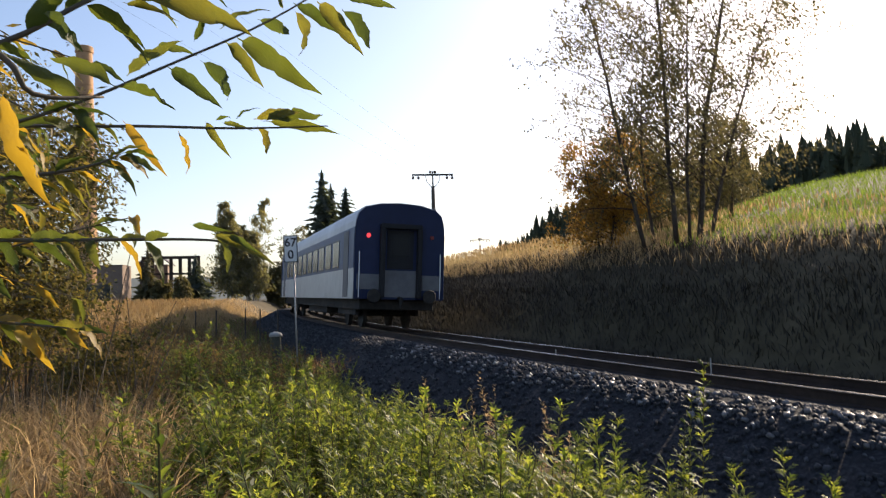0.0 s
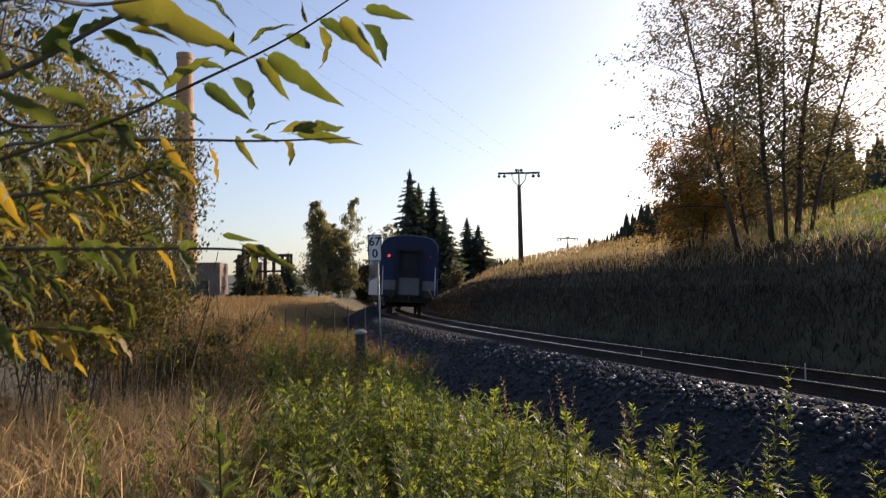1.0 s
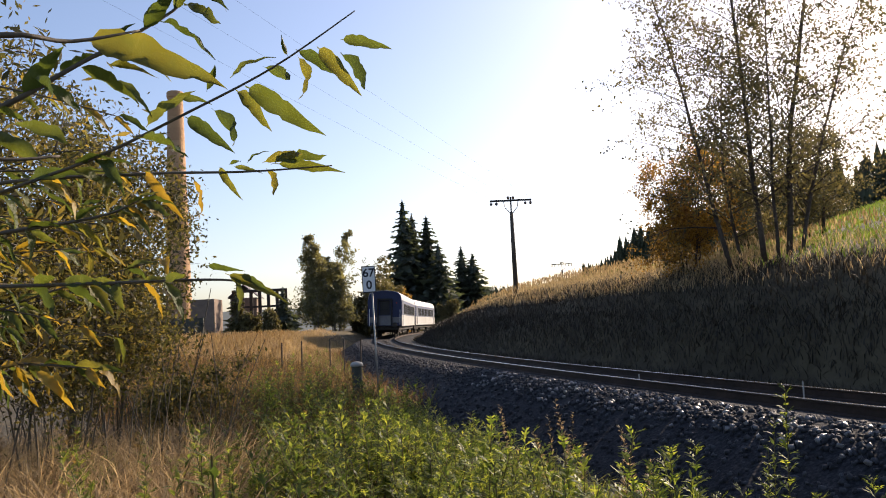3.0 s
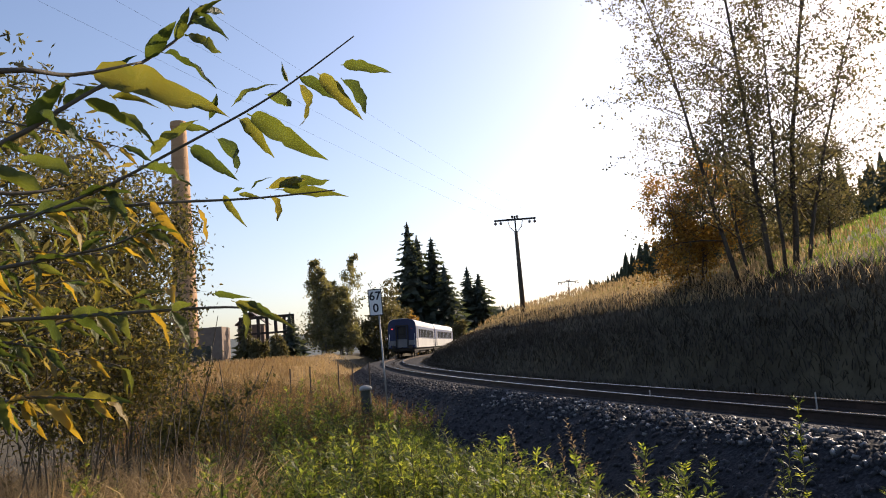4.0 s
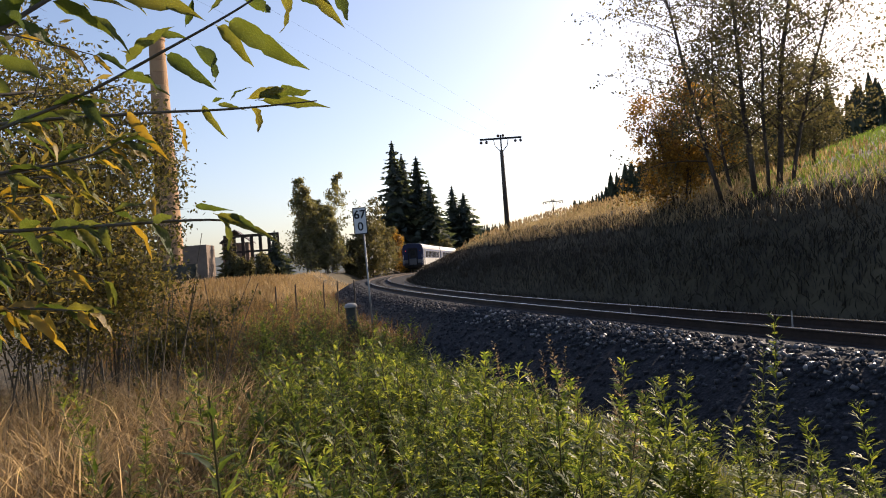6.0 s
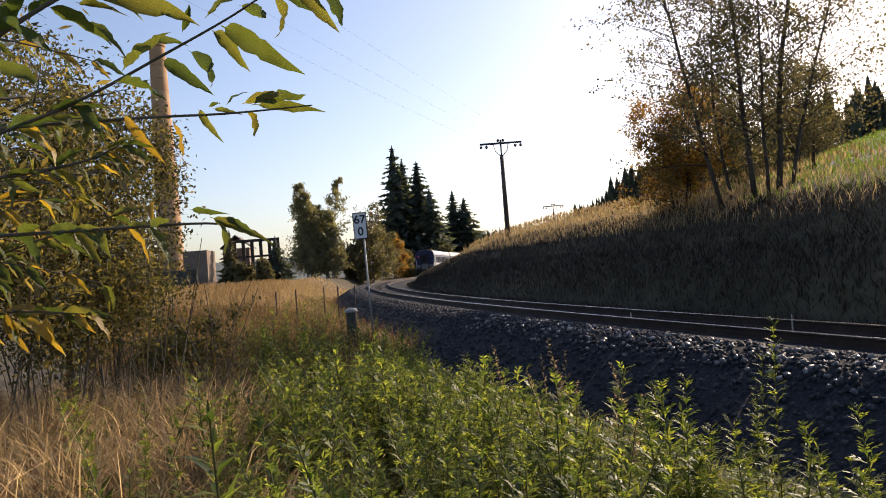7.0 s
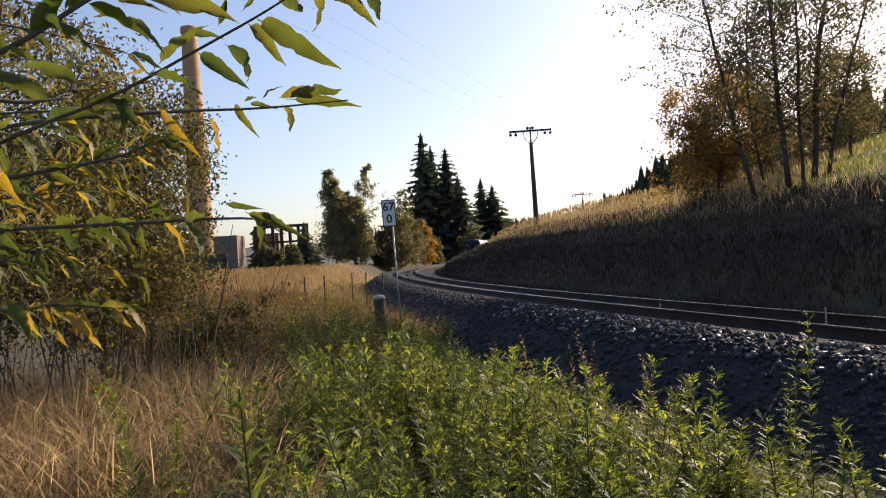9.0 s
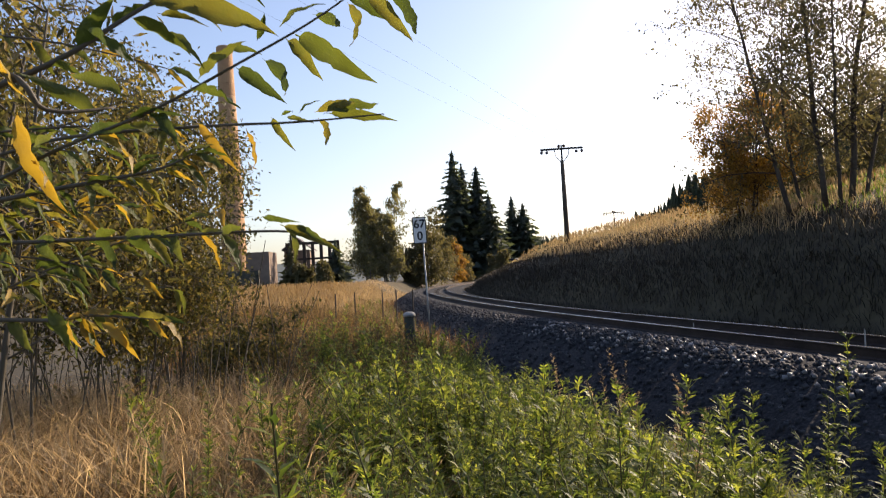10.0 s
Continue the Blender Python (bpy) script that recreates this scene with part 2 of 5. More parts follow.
# ---- mesh helpers ----
class Geo:
    """Verts and faces gathered for one mesh."""

    def __init__(self):
        self.v, self.f = [], []

    def add(self, verts, faces):
        o = len(self.v)
        self.v += [tuple(p) for p in verts]
        self.f += [tuple(i + o for i in f) for f in faces]

    def box(self, x0, y0, z0, x1, y1, z1, b=0.0):
        if b <= 0:
            vs = [(x, y, z) for z in (z0, z1) for y in (y0, y1) for x in (x0, x1)]
            self.add(vs, [(0, 2, 3, 1), (4, 5, 7, 6), (0, 1, 5, 4), (2, 6, 7, 3), (0, 4, 6, 2), (1, 3, 7, 5)])
            return
        ring = [(x0 + b, y0), (x1 - b, y0), (x1, y0 + b), (x1, y1 - b), (x1 - b, y1), (x0 + b, y1), (x0, y1 - b), (x0, y0 + b)]
        self.prism([(x, y) for x, y in ring], z0, z1, b)

    def prism(self, ring, z0, z1, b=0.0):
        n = len(ring)
        cx, cy = sum(p[0] for p in ring) / n, sum(p[1] for p in ring) / n
        ins = [(cx + (x - cx) * (1 - b / max(0.01, math.hypot(x - cx, y - cy))), cy + (y - cy) * (1 - b / max(0.01, math.hypot(x - cx, y - cy)))) for x, y in ring]
        levels = [(ins, z0), (ring, z0 + b), (ring, z1 - b), (ins, z1)] if b > 0 else [(ring, z0), (ring, z1)]
        vs = [(x, y, z) for r, z in levels for x, y in r]
        fs = [(k * n + i, k * n + (i + 1) % n, (k + 1) * n + (i + 1) % n, (k + 1) * n + i) for k in range(len(levels) - 1) for i in range(n)]
        fs += [tuple(range(n - 1, -1, -1)), tuple((len(levels) - 1) * n + i for i in range(n))]
        self.add(vs, fs)

    def tube(self, pts, radii, n=6):
        pts = [Vector(p) for p in pts]
        vs = []
        side = Vector((1, 0.13, 0.07))
        for i, p in enumerate(pts):
            d = (pts[min(i + 1, len(pts) - 1)] - pts[max(i - 1, 0)]).normalized()
            a = (side - d * side.dot(d))
            if a.length < 0.05:
                a = Vector((0.1, 1, 0)) - d * d.y
            a.normalize()
            side = a
            b = d.cross(a)
            vs += [tuple(p + (a * math.cos(2 * math.pi * k / n) + b * math.sin(2 * math.pi * k / n)) * radii[i]) for k in range(n)]
        m = len(pts)
        fs = [(i * n + k, i * n + (k + 1) % n, (i + 1) * n + (k + 1) % n, (i + 1) * n + k) for i in range(m - 1) for k in range(n)]
        fs += [tuple(range(n - 1, -1, -1)), tuple((m - 1) * n + k for k in range(n))]
        self.add(vs, fs)

    def sweep(self, profile, frames, closed=True):
        """profile: (right, up) points; frames: (position, right, up)."""
        n = len(profile)
        vs = [tuple(p + r * a + u * b) for p, r, u in frames for a, b in profile]
        last = n if closed else n - 1
        fs = [(i * n + k, i * n + (k + 1) % n, (i + 1) * n + (k + 1) % n, (i + 1) * n + k) for i in range(len(frames) - 1) for k in range(last)]
        if closed:
            fs += [tuple(range(n - 1, -1, -1)), tuple((len(frames) - 1) * n + k for k in range(n))]
        self.add(vs, fs)

    def mesh(self, name, mat, smooth=False):
        me = bpy.data.meshes.new(name)
        me.from_pydata(self.v, [], self.f)
        me.materials.append(mat)
        if smooth:
            me.polygons.foreach_set("use_smooth", [True] * len(me.polygons))
        me.update()
        return me


def quads_mesh(name, v, q, mat, smooth=True):
    """A mesh from arrays of points and of four-cornered faces."""
    me = bpy.data.meshes.new(name)
    v, q = np.asarray(v, dtype=np.float32), np.asarray(q, dtype=np.int32)
    me.vertices.add(len(v))
    me.vertices.foreach_set("co", v.ravel())
    me.loops.add(q.size)
    me.loops.foreach_set("vertex_index", q.ravel())
    me.polygons.add(len(q))
    me.polygons.foreach_set("loop_start", np.arange(len(q), dtype=np.int32) * 4)
    me.materials.append(mat)
    me.update(calc_edges=True)
    me.validate()
    if smooth:
        me.polygons.foreach_set("use_smooth", np.ones(len(me.polygons), dtype=bool))
    return me


def part(name, geo, mat, parent, label="", smooth=False, at=None):
    ob = new(name, geo if isinstance(geo, bpy.types.Mesh) else geo.mesh(name, mat, smooth))
    ob.parent = parent
    if at is not None:
        ob.matrix_basis = at
    return tagged(ob, label) if label else ob


def thing(name, label, category, group="", kind="", at=None):
    ob = new(name)
    ob.empty_display_size = 0.2
    if at is not None:
        ob.matrix_basis = at
    return tagged(ob, label, category, group, kind)


RNG = np.random.default_rng(7)


# ---- the railway's line ----
LINE = (4.555, 9.696, -0.4489, 0.4044, 0.01276, -0.0058, 0.157)
BEND_AT = (-60, -20, 0, 15, 30, 45, 60, 80, 100, 130, 170, 220, 330)
BEND = (0.003, 0.004, 0.0041, 0.0051, 0.0046, 0.00495, 0.00523, 0.00322, 0.00126, 0.00153, 0.00162, 0.0022, 0.0022)
LS = np.arange(-60, 330, 0.5)
_k = np.interp(LS, BEND_AT, BEND)
_i0 = int(np.argmin(abs(LS)))
_h = np.concatenate([[0], np.cumsum((_k[1:] + _k[:-1]) * 0.25)])
LH = _h - _h[_i0] + LINE[2]
_m = (LH[1:] + LH[:-1]) / 2
LX = np.concatenate([[0], np.cumsum(np.sin(_m) * 0.5)])
LY = np.concatenate([[0], np.cumsum(np.cos(_m) * 0.5)])
LX, LY = LX - LX[_i0] + LINE[0], LY - LY[_i0] + LINE[1]
LZ = LINE[3] + LINE[4] * np.clip(LS, -60, 110) + LINE[5] * np.clip(LS, 0, 110) ** 2 / 100
CANT = LINE[6] * np.clip(_k / 0.01, 0, 1)


def line_at(s):
    """Rail-level middle of the track at s, its heading and its cant."""
    return (np.interp(s, LS, LX), np.interp(s, LS, LY), np.interp(s, LS, LZ), np.interp(s, LS, LH), np.interp(s, LS, CANT))


def line_frames(s0, s1, step, tilt=True):
    out = []
    for s in np.arange(s0, s1 + step * 0.5, step):
        x, y, z, h, c = line_at(s)
        a = math.atan2(c, 1.5) if tilt else 0
        flat = Vector((math.cos(h), -math.sin(h), 0))
        right = flat * math.cos(a) - Vector((0, 0, math.sin(a)))
        up = flat * math.sin(a) + Vector((0, 0, math.cos(a)))
        out.append((Vector((x, y, z)), right, up))
    return out


def off_line(x, y):
    """Arc length and signed offset (right positive) of points from the track."""
    x, y = np.atleast_1d(x).astype(float), np.atleast_1d(y).astype(float)
    s, o = np.empty_like(x), np.empty_like(x)
    px, py, sub = LX[::4], LY[::4], slice(None, None, 4)
    for i in range(0, len(x), 4000):
        d = (x[i:i + 4000, None] - px) ** 2 + (y[i:i + 4000, None] - py) ** 2
        j = d.argmin(1)
        h = LH[sub][j]
        dx, dy = x[i:i + 4000] - px[j], y[i:i + 4000] - py[j]
        s[i:i + 4000] = LS[sub][j] + dx * np.sin(h) + dy * np.cos(h)
        o[i:i + 4000] = dx * np.cos(h) - dy * np.sin(h)
    return s, o


def smooth(e0, e1, x):
    t = np.clip((x - e0) / (e1 - e0), 0, 1)
    return t * t * (3 - 2 * t)


def waves(x, y, k, seed=0.0):
    return (np.sin(x * k + seed) * np.cos(y * k * 0.83 + seed * 2.1) + 0.6 * np.sin((x * 0.6 - y) * k * 1.9 + seed * 3.3) + 0.35 * np.sin((x + y * 0.7) * k * 4.1 + seed)) / 1.95


BANK_S = (-60, 20, 30, 38, 44, 52, 62, 80, 330)
BANK_H = (2.5, 2.72, 2.66, 2.55, 1.95, 1.0, 0.28, 0.1, 0.1)


def ground_z(x, y):
    x, y = np.atleast_1d(x).astype(float), np.atleast_1d(y).astype(float)
    s, o = off_line(x, y)
    zr = np.interp(s, LS, LZ)
    r = np.hypot(x, y)
    # natural ground beside the track, rising gently to the field
    nat = -0.05 + 0.02 * np.clip(y - 8, 0, 70) + 0.02 * np.clip(-x - 5, 0, 40) + 0.05 * waves(x, y, 0.8)
    ditch = zr - 0.85 + 0.06 * waves(x, y, 1.1, 2.0)
    left = ditch + (nat - ditch) * smooth(-4.2, -7.5, o)
    left = np.maximum(left, np.where(o > -9, -9, left))
    # bank on the other side
    top = np.interp(s, BANK_S, BANK_H)
    u = np.clip((o - 2.9) / (2.1 * top + 0.01), 0, 1)
    rise = top * (2 * u - u * u) * 0.94 + 0.06 * top * u
    right = zr - 0.35 + np.where(o > 2.9, 0.35 * smooth(2.9, 3.6, o) + rise, 0) + 0.05 * waves(x, y, 0.9, 1.0) * smooth(3, 5, o)
    z = np.where(o < 0, np.where(o > -2.2, zr - 0.6, left), right)
    z = np.where((o >= -3.6) & (o < 0), np.minimum(z, zr - 0.7), z)
    # far country: low ridges
    az = np.degrees(np.arctan2(x, y))
    ridge = (44 + 10 * waves(az, az * 0.3, 0.11) + 14 * smooth(0, 30, az)) * smooth(320, 1300, r)
    # the meadow and hill beyond the bank
    w = 0.9 * (x - 4.56) + 0.434 * (y - 9.7)
    hill = ((0.06 + 0.13 * smooth(6, 26, az)) * np.clip(w - 7.5, 0, 22) + 0.03 * np.clip(w - 29.5, 0, 280)) * smooth(-6, 3, az) * smooth(14, 30, r) * smooth(3, 9, o)
    return z + ridge + hill


# ---- ground ----
def build_ground():
    az = np.radians(np.concatenate([np.arange(-180, -48, 4.0), np.arange(-48, 48, 0.3), np.arange(48, 180, 4.0)]))
    rr = np.concatenate([[0.0], 0.5 * 1.0335 ** np.arange(0, 275)])
    A, Rr = np.meshgrid(az, rr)
    x, y = (np.sin(A) * Rr).ravel(), (np.cos(A) * Rr).ravel()
    z = ground_z(x, y)
    n, m = len(az), len(rr)
    i, j = np.meshgrid(np.arange(n), np.arange(m - 1))
    i, j = i.ravel(), j.ravel()
    q = np.stack([j * n + i, (j + 1) * n + i, (j + 1) * n + (i + 1) % n, j * n + (i + 1) % n], 1)[:, ::-1]
    ob = new("ground", quads_mesh("ground", np.stack([x, y, z], 1), q, SOIL))
    return tagged(ob, "rough soil and turf falling from a field to the railway ditch", "ground", kind="structure")


def hazed_woods(m):
    """Woods and fields replace bare soil far off, paled in colour for haze."""
    n, l = m.node_tree.nodes, m.node_tree.links
    ramp = [x for x in n if x.bl_idname == "ShaderNodeValToRGB"][0]
    geo, far, mix = n.new("ShaderNodeNewGeometry"), n.new("ShaderNodeVectorMath"), n.new("ShaderNodeMix")
    far.operation = "LENGTH"
    l.new(geo.outputs["Position"], far.inputs[0])
    rng_ = n.new("ShaderNodeMapRange")
    rng_.inputs["From Min"].default_value, rng_.inputs["From Max"].default_value = 330, 460
    l.new(far.outputs["Value"], rng_.inputs["Value"])
    mix.data_type = "RGBA"
    l.new(rng_.outputs["Result"], mix.inputs[0])
    l.new(ramp.outputs[0], mix.inputs[6])
    # Mid tone between the dark woods and the haze in front of them.
    mix.inputs[7].default_value = (0.075, 0.09, 0.085, 1)
    l.new(mix.outputs[2], n["Principled BSDF"].inputs["Base Color"])


hazed_woods(SOIL)
ground = build_ground()


# ---- railway track ----
def build_track():
    bed = Geo()
    prof = [(-4.6, -1.75), (-2.05, -0.2), (-1.75, -0.13), (-0.9, -0.15), (0, -0.17), (0.9, -0.15), (1.75, -0.13), (2.1, -0.2), (3.2, -0.75)]
    bed.sweep(prof, line_frames(-40, 200, 0.5), closed=False)
    b = new("ballast_bed", bed.mesh("ballast_bed", BALLAST_SHADED, True))
    tagged(b, "dark crushed-stone ballast shoulder under the railway, with shade in its colour", "ballast", kind="structure")
    t = thing("railway_track", "single railway track curving round a grassy bank", "railway track", kind="structure")
    web = [(-0.07, -0.16), (0.07, -0.16), (0.07, -0.145), (0.012, -0.125), (0.01, -0.04), (0.033, -0.03), (0.034, -0.012), (-0.034, -0.012), (-0.033, -0.03), (-0.01, -0.04), (-0.012, -0.125), (-0.07, -0.145)]
    head = [(-0.034, -0.011), (0.034, -0.011), (0.034, -0.004), (0.026, 0.0), (-0.026, 0.0), (-0.034, -0.004)]
    for side in (-0.75, 0.75):
        fr = line_frames(-40, 320, 1.0)
        g = Geo()
        g.sweep([(a + side, c) for a, c in web], fr)
        rail = part("rail", g, RUST, t, "rusty steel rail")
        g = Geo()
        g.sweep([(a + side, c) for a, c in head], fr)
        part("running_surface", g, RAIL_STEEL, rail, "polished steel rail head")
    g = Geo()
    g.box(-1.25, -0.13, -0.3, 1.25, 0.13, -0.162, 0.012)
    sm = g.mesh("sleeper", SLEEPER)
    for s in np.arange(-14, 120, 0.62):
        x, y, z, h, c = line_at(s)
        part("sleeper", sm, SLEEPER, t, at=pose(x, y, z, 0, math.degrees(math.atan2(c, 1.5)), -math.degrees(h)))
    return b, t


ballast_bed, railway_track = build_track()


# ---- trees ----
def leaf_cards(centres, size, droop=0.3, aspect=0.6, rng=RNG):
    """Small folded leaves at the given centres: arrays of points and faces."""
    n = len(centres)
    a = rng.normal(size=(n, 3))
    a[:, 2] -= droop
    a /= np.linalg.norm(a, axis=1)[:, None]
    b = np.cross(a, rng.normal(size=(n, 3)))
    b /= np.linalg.norm(b, axis=1)[:, None] + 1e-9
    s = (size * rng.uniform(0.6, 1.35, n))[:, None]
    v = np.stack([centres - a * s * 0.5, centres + b * s * aspect * 0.5, centres + a * s * 0.5, centres - b * s * aspect * 0.5], 1)
    return v.reshape(-1, 3), np.arange(n * 4).reshape(-1, 4)


def grow(rng, wood, tips, p, d, length, radius, level, levels, spread, up, seg=5, forks=(14, 5), shrink=(0.34, 0.5), low=0.28, taper=0.65):
    """One limb with its side limbs; fills wood with tubes and tips with places for leaves."""
    pts, rad = [Vector(p)], [radius]
    d = Vector(d).normalized()
    for i in range(seg):
        d = (d + Vector(rng.normal(0, 0.13 if level else 0.05, 3)) + Vector((0, 0, up))).normalized()
        pts.append(pts[-1] + d * length / seg)
        rad.append(radius * (1 - 0.82 * (i + 1) / seg))
    wood.tube(pts, rad, 7 if level == 0 else (5 if level == 1 else 3))
    if level == levels:
        for i in range(1, seg + 1):
            tips.append((pts[i], length / seg))
        return
    for k in range(forks[level]):
        f0 = low if level == 0 else 0.15
        f = f0 + (1 - f0) * (k + rng.uniform(0, 1)) / forks[level]
        i = min(seg - 1, int(f * seg))
        q = pts[i].lerp(pts[i + 1], f * seg - i)
        side = Vector(rng.normal(0, 1, 3))
        side = (side - d * side.dot(d)).normalized()
        grow(rng, wood, tips, q, d * (1 - spread) + side * spread, length * shrink[level] * (1.2 - taper * f) * rng.uniform(0.75, 1.25), max(0.004, radius * (1 - 0.75 * f) * 0.36), level + 1, levels, spread, up * 0.6, 4, forks, shrink)


def broadleaf(name, label, x, y, stems, height, leaf_mat, bark, leaf=0.06, per_tip=14, spread=0.6, forks=(14, 5), levels=2, up=0.05, lean=(0, 0), cloud=0.28, seed=1, droop=0.3, radius=0.012, z=None, shrink=(0.34, 0.5), aspect=0.62, low=0.28, tilt=0.16, category="tree", leans=(), taper=0.65):
    rng = np.random.default_rng(seed)
    z0 = float(ground_z(x, y)[0]) - 0.1 if z is None else z
    t = thing(name, label, category, at=pose(x, y, z0))
    wood, tips = Geo(), []
    for i in range(stems):
        a = rng.uniform(0, 6.28)
        o = 0.0 if stems == 1 else 0.25
        hh = height * (1 if i == 0 else rng.uniform(0.7, 0.98))
        if leans:
            lx, ly, part_height = leans[i]
            grow(rng, wood, tips, (0.32 * (i - (stems - 1) / 2), rng.uniform(-0.2, 0.2), 0), (lx, ly, 1), height * part_height, height * part_height * radius, 0, levels, spread, up, 9, forks, shrink, low)
            continue
        grow(rng, wood, tips, (o * math.cos(a), o * math.sin(a), 0), (tilt * math.cos(a) + lean[0], tilt * math.sin(a) + lean[1], 1), hh, hh * radius, 0, levels, spread, up, 8, forks, shrink, low, taper)
    part("trunk", wood, bark, t, "branching trunk", True)
    c = np.repeat(np.array([p[:] for p, _ in tips]), per_tip, axis=0)
    r = np.repeat(np.array([l for _, l in tips]), per_tip)
    c = c + rng.normal(0, 1, c.shape) * (cloud * (0.4 + r))[:, None]
    v, q = leaf_cards(c, leaf, droop, aspect, rng)
    part("crown", quads_mesh("crown", v, q, leaf_mat, False), leaf_mat, t)
    return t


def spruce_arrays(rng, height, width, whorls, arms, cards, ragged=0.25):
    """Drooping fans of needles round a stem."""
    vs = []
    for w in range(whorls):
        f = (w + rng.uniform(0, 0.8)) / whorls
        z = height * (0.06 + 0.94 * f)
        reach = width * (1 - f) ** 0.82 + 0.006 * height
        for k in range(arms):
            a = rng.uniform(0, 6.283)
            L = reach * rng.uniform(1 - ragged, 1 + ragged)
            dx, dy = math.cos(a), math.sin(a)
            for c in range(cards):
                u0, u1 = c / cards, min(1.08, (c + 1.25) / cards)
                wd = L * (0.2 + 0.14 * rng.uniform()) * (1.1 - 0.75 * u1) + 0.0025 * height
                sag0, sag1 = -0.28 * L * u0 ** 1.4 + 0.06 * L * u0, -0.28 * L * u1 ** 1.4 + 0.10 * L * u1 * u1
                jz = rng.uniform(-0.14, 0.14) * L * 0.6
                tw = rng.uniform(-1.3, 1.3) * wd
                vs.append([(dx * L * u0 - dy * wd, dy * L * u0 + dx * wd, z + sag0 - wd * 0.5 + tw), (dx * L * u0 + dy * wd, dy * L * u0 - dx * wd, z + sag0 - wd * 0.5 - tw),
                           (dx * L * u1 + dy * wd * 0.3, dy * L * u1 - dx * wd * 0.3, z + sag1 + jz - wd * 0.3), (dx * L * u1 - dy * wd * 0.3, dy * L * u1 + dx * wd * 0.3, z + sag1 + jz - wd * 0.3)])
    # the dense inner growth: overlapping ragged skirts
    tiers = max(5, whorls // 2)
    for w in range(tiers):
        f0, f1 = w / tiers, min(1.0, (w + 1.7) / tiers)
        r0, r1 = width * (1 - f0) ** 0.82 * 0.5 + 0.003 * height, width * (1 - f1) ** 0.82 * 0.2 + 0.001 * height
        z0, z1 = height * (0.05 + 0.94 * f0), height * (0.05 + 0.95 * f1)
        n = 11 if whorls > 15 else 6
        a0 = rng.uniform(0, 6.28)
        ra = r0 * rng.uniform(0.5, 1.4, n)
        dz = height * rng.uniform(-0.03, 0.02, n)
        for k in range(n):
            a, b = a0 + 6.283 * k / n, a0 + 6.283 * (k + 1) / n
            j = (k + 1) % n
            vs.append([(ra[k] * math.cos(a), ra[k] * math.sin(a), z0 + dz[k]), (ra[j] * math.cos(b), ra[j] * math.sin(b), z0 + dz[j]), (r1 * math.cos(b), r1 * math.sin(b), z1), (r1 * math.cos(a), r1 * math.sin(a), z1)])
    v = np.array(vs).reshape(-1, 3)
    return v, np.arange(len(v)).reshape(-1, 4)


def spruce(name, label, x, y, height, width, seed, whorls=30, arms=17, mat=None, group="", sink=0.2):
    rng = np.random.default_rng(seed)
    t = thing(name, label, "tree", group, at=pose(x, y, float(ground_z(x, y)[0]) - sink))
    g = Geo()
    g.tube([(0, 0, 0), (0.04, 0, height * 0.5), (0, 0.03, height * 1.0)], [height * 0.013, height * 0.008, 0.02], 8)
    part("trunk", g, BARK_DARK, t, "straight dark trunk", True)
    v, q = spruce_arrays(rng, height, width, whorls, arms, 4, 0.42)
    part("crown", quads_mesh("crown", v, q, mat or NEEDLE_HAZED, False), mat or NEEDLE_HAZED, t)
    return t


def polar(bearing, d):
    return d * math.sin(radians(bearing)), d * math.cos(radians(bearing))


# tall multi-stemmed trees on the bank
ASPEN = dict(leaf=0.09, spread=0.62, forks=(40, 7), up=0.045, cloud=0.15, low=0.14, shrink=(0.26, 0.5))
broadleaf("aspen", "tall slender tree with sparse small backlit leaves on the bank", *polar(16.4, 23.2), 4, 11.5, LEAF_BIRCH, BARK_DARK, per_tip=5, seed=11, radius=0.0075, leans=((-0.1, 0.02, 0.95), (0.0, -0.12, 0.62), (0.07, 0.03, 1.0), (0.24, 0.05, 0.7)), **ASPEN)
broadleaf("aspen", "leaning slender tree with sparse small backlit leaves on the bank", *polar(13.6, 23.6), 2, 9.6, LEAF_BIRCH, BARK_DARK, per_tip=6, seed=5, radius=0.0075, leans=((-0.2, 0.03, 1.0), (-0.08, 0.05, 0.75)), **ASPEN)
broadleaf("autumn_tree", "round tree with orange-brown autumn leaves on the bank", *polar(10.5, 26.5), 4, 3.8, LEAF_ORANGE, BARK_DARK, leaf=0.085, per_tip=15, spread=0.68, forks=(18, 5), up=0.03, cloud=0.26, seed=21, radius=0.012, low=0.08, tilt=0.22)
broadleaf("autumn_tree", "shrubby tree with dull olive-brown leaves on the bank", *polar(14.6, 29.5), 4, 4.2, LEAF_YELLOWGREEN, BARK_DARK, leaf=0.075, per_tip=12, spread=0.68, forks=(18, 5), up=0.03, cloud=0.26, seed=24, radius=0.012, low=0.08, tilt=0.22)
broadleaf("autumn_tree", "shrubby tree with dull yellow-green leaves on the bank", *polar(18.6, 30.5), 4, 4.4, LEAF_YELLOWGREEN, BARK_DARK, leaf=0.075, per_tip=12, spread=0.68, forks=(18, 5), up=0.03, cloud=0.26, seed=22, radius=0.012, low=0.08, tilt=0.22)

# far spruces beyond the bend
for b, d, h, w, sd_ in ((-9.9, 160, 26.6, 6.0, 1), (-9.25, 166, 24.6, 6.2, 6), (-8.2, 163, 23.6, 6.2, 2), (-7.4, 158, 18.5, 5.4, 3), (-5.75, 200, 20.8, 5.4, 4), (-4.95, 200, 20.0, 7.4, 5)):
    spruce("spruce", "tall dark spruce beyond the railway bend", *polar(b, d), h, w, sd_, group="spruces beyond the bend")
spruce("juniper", "small dark conical conifer at the edge of the field", *polar(-18.75, 90), 5.4, 1.9, 9, whorls=22, arms=16)
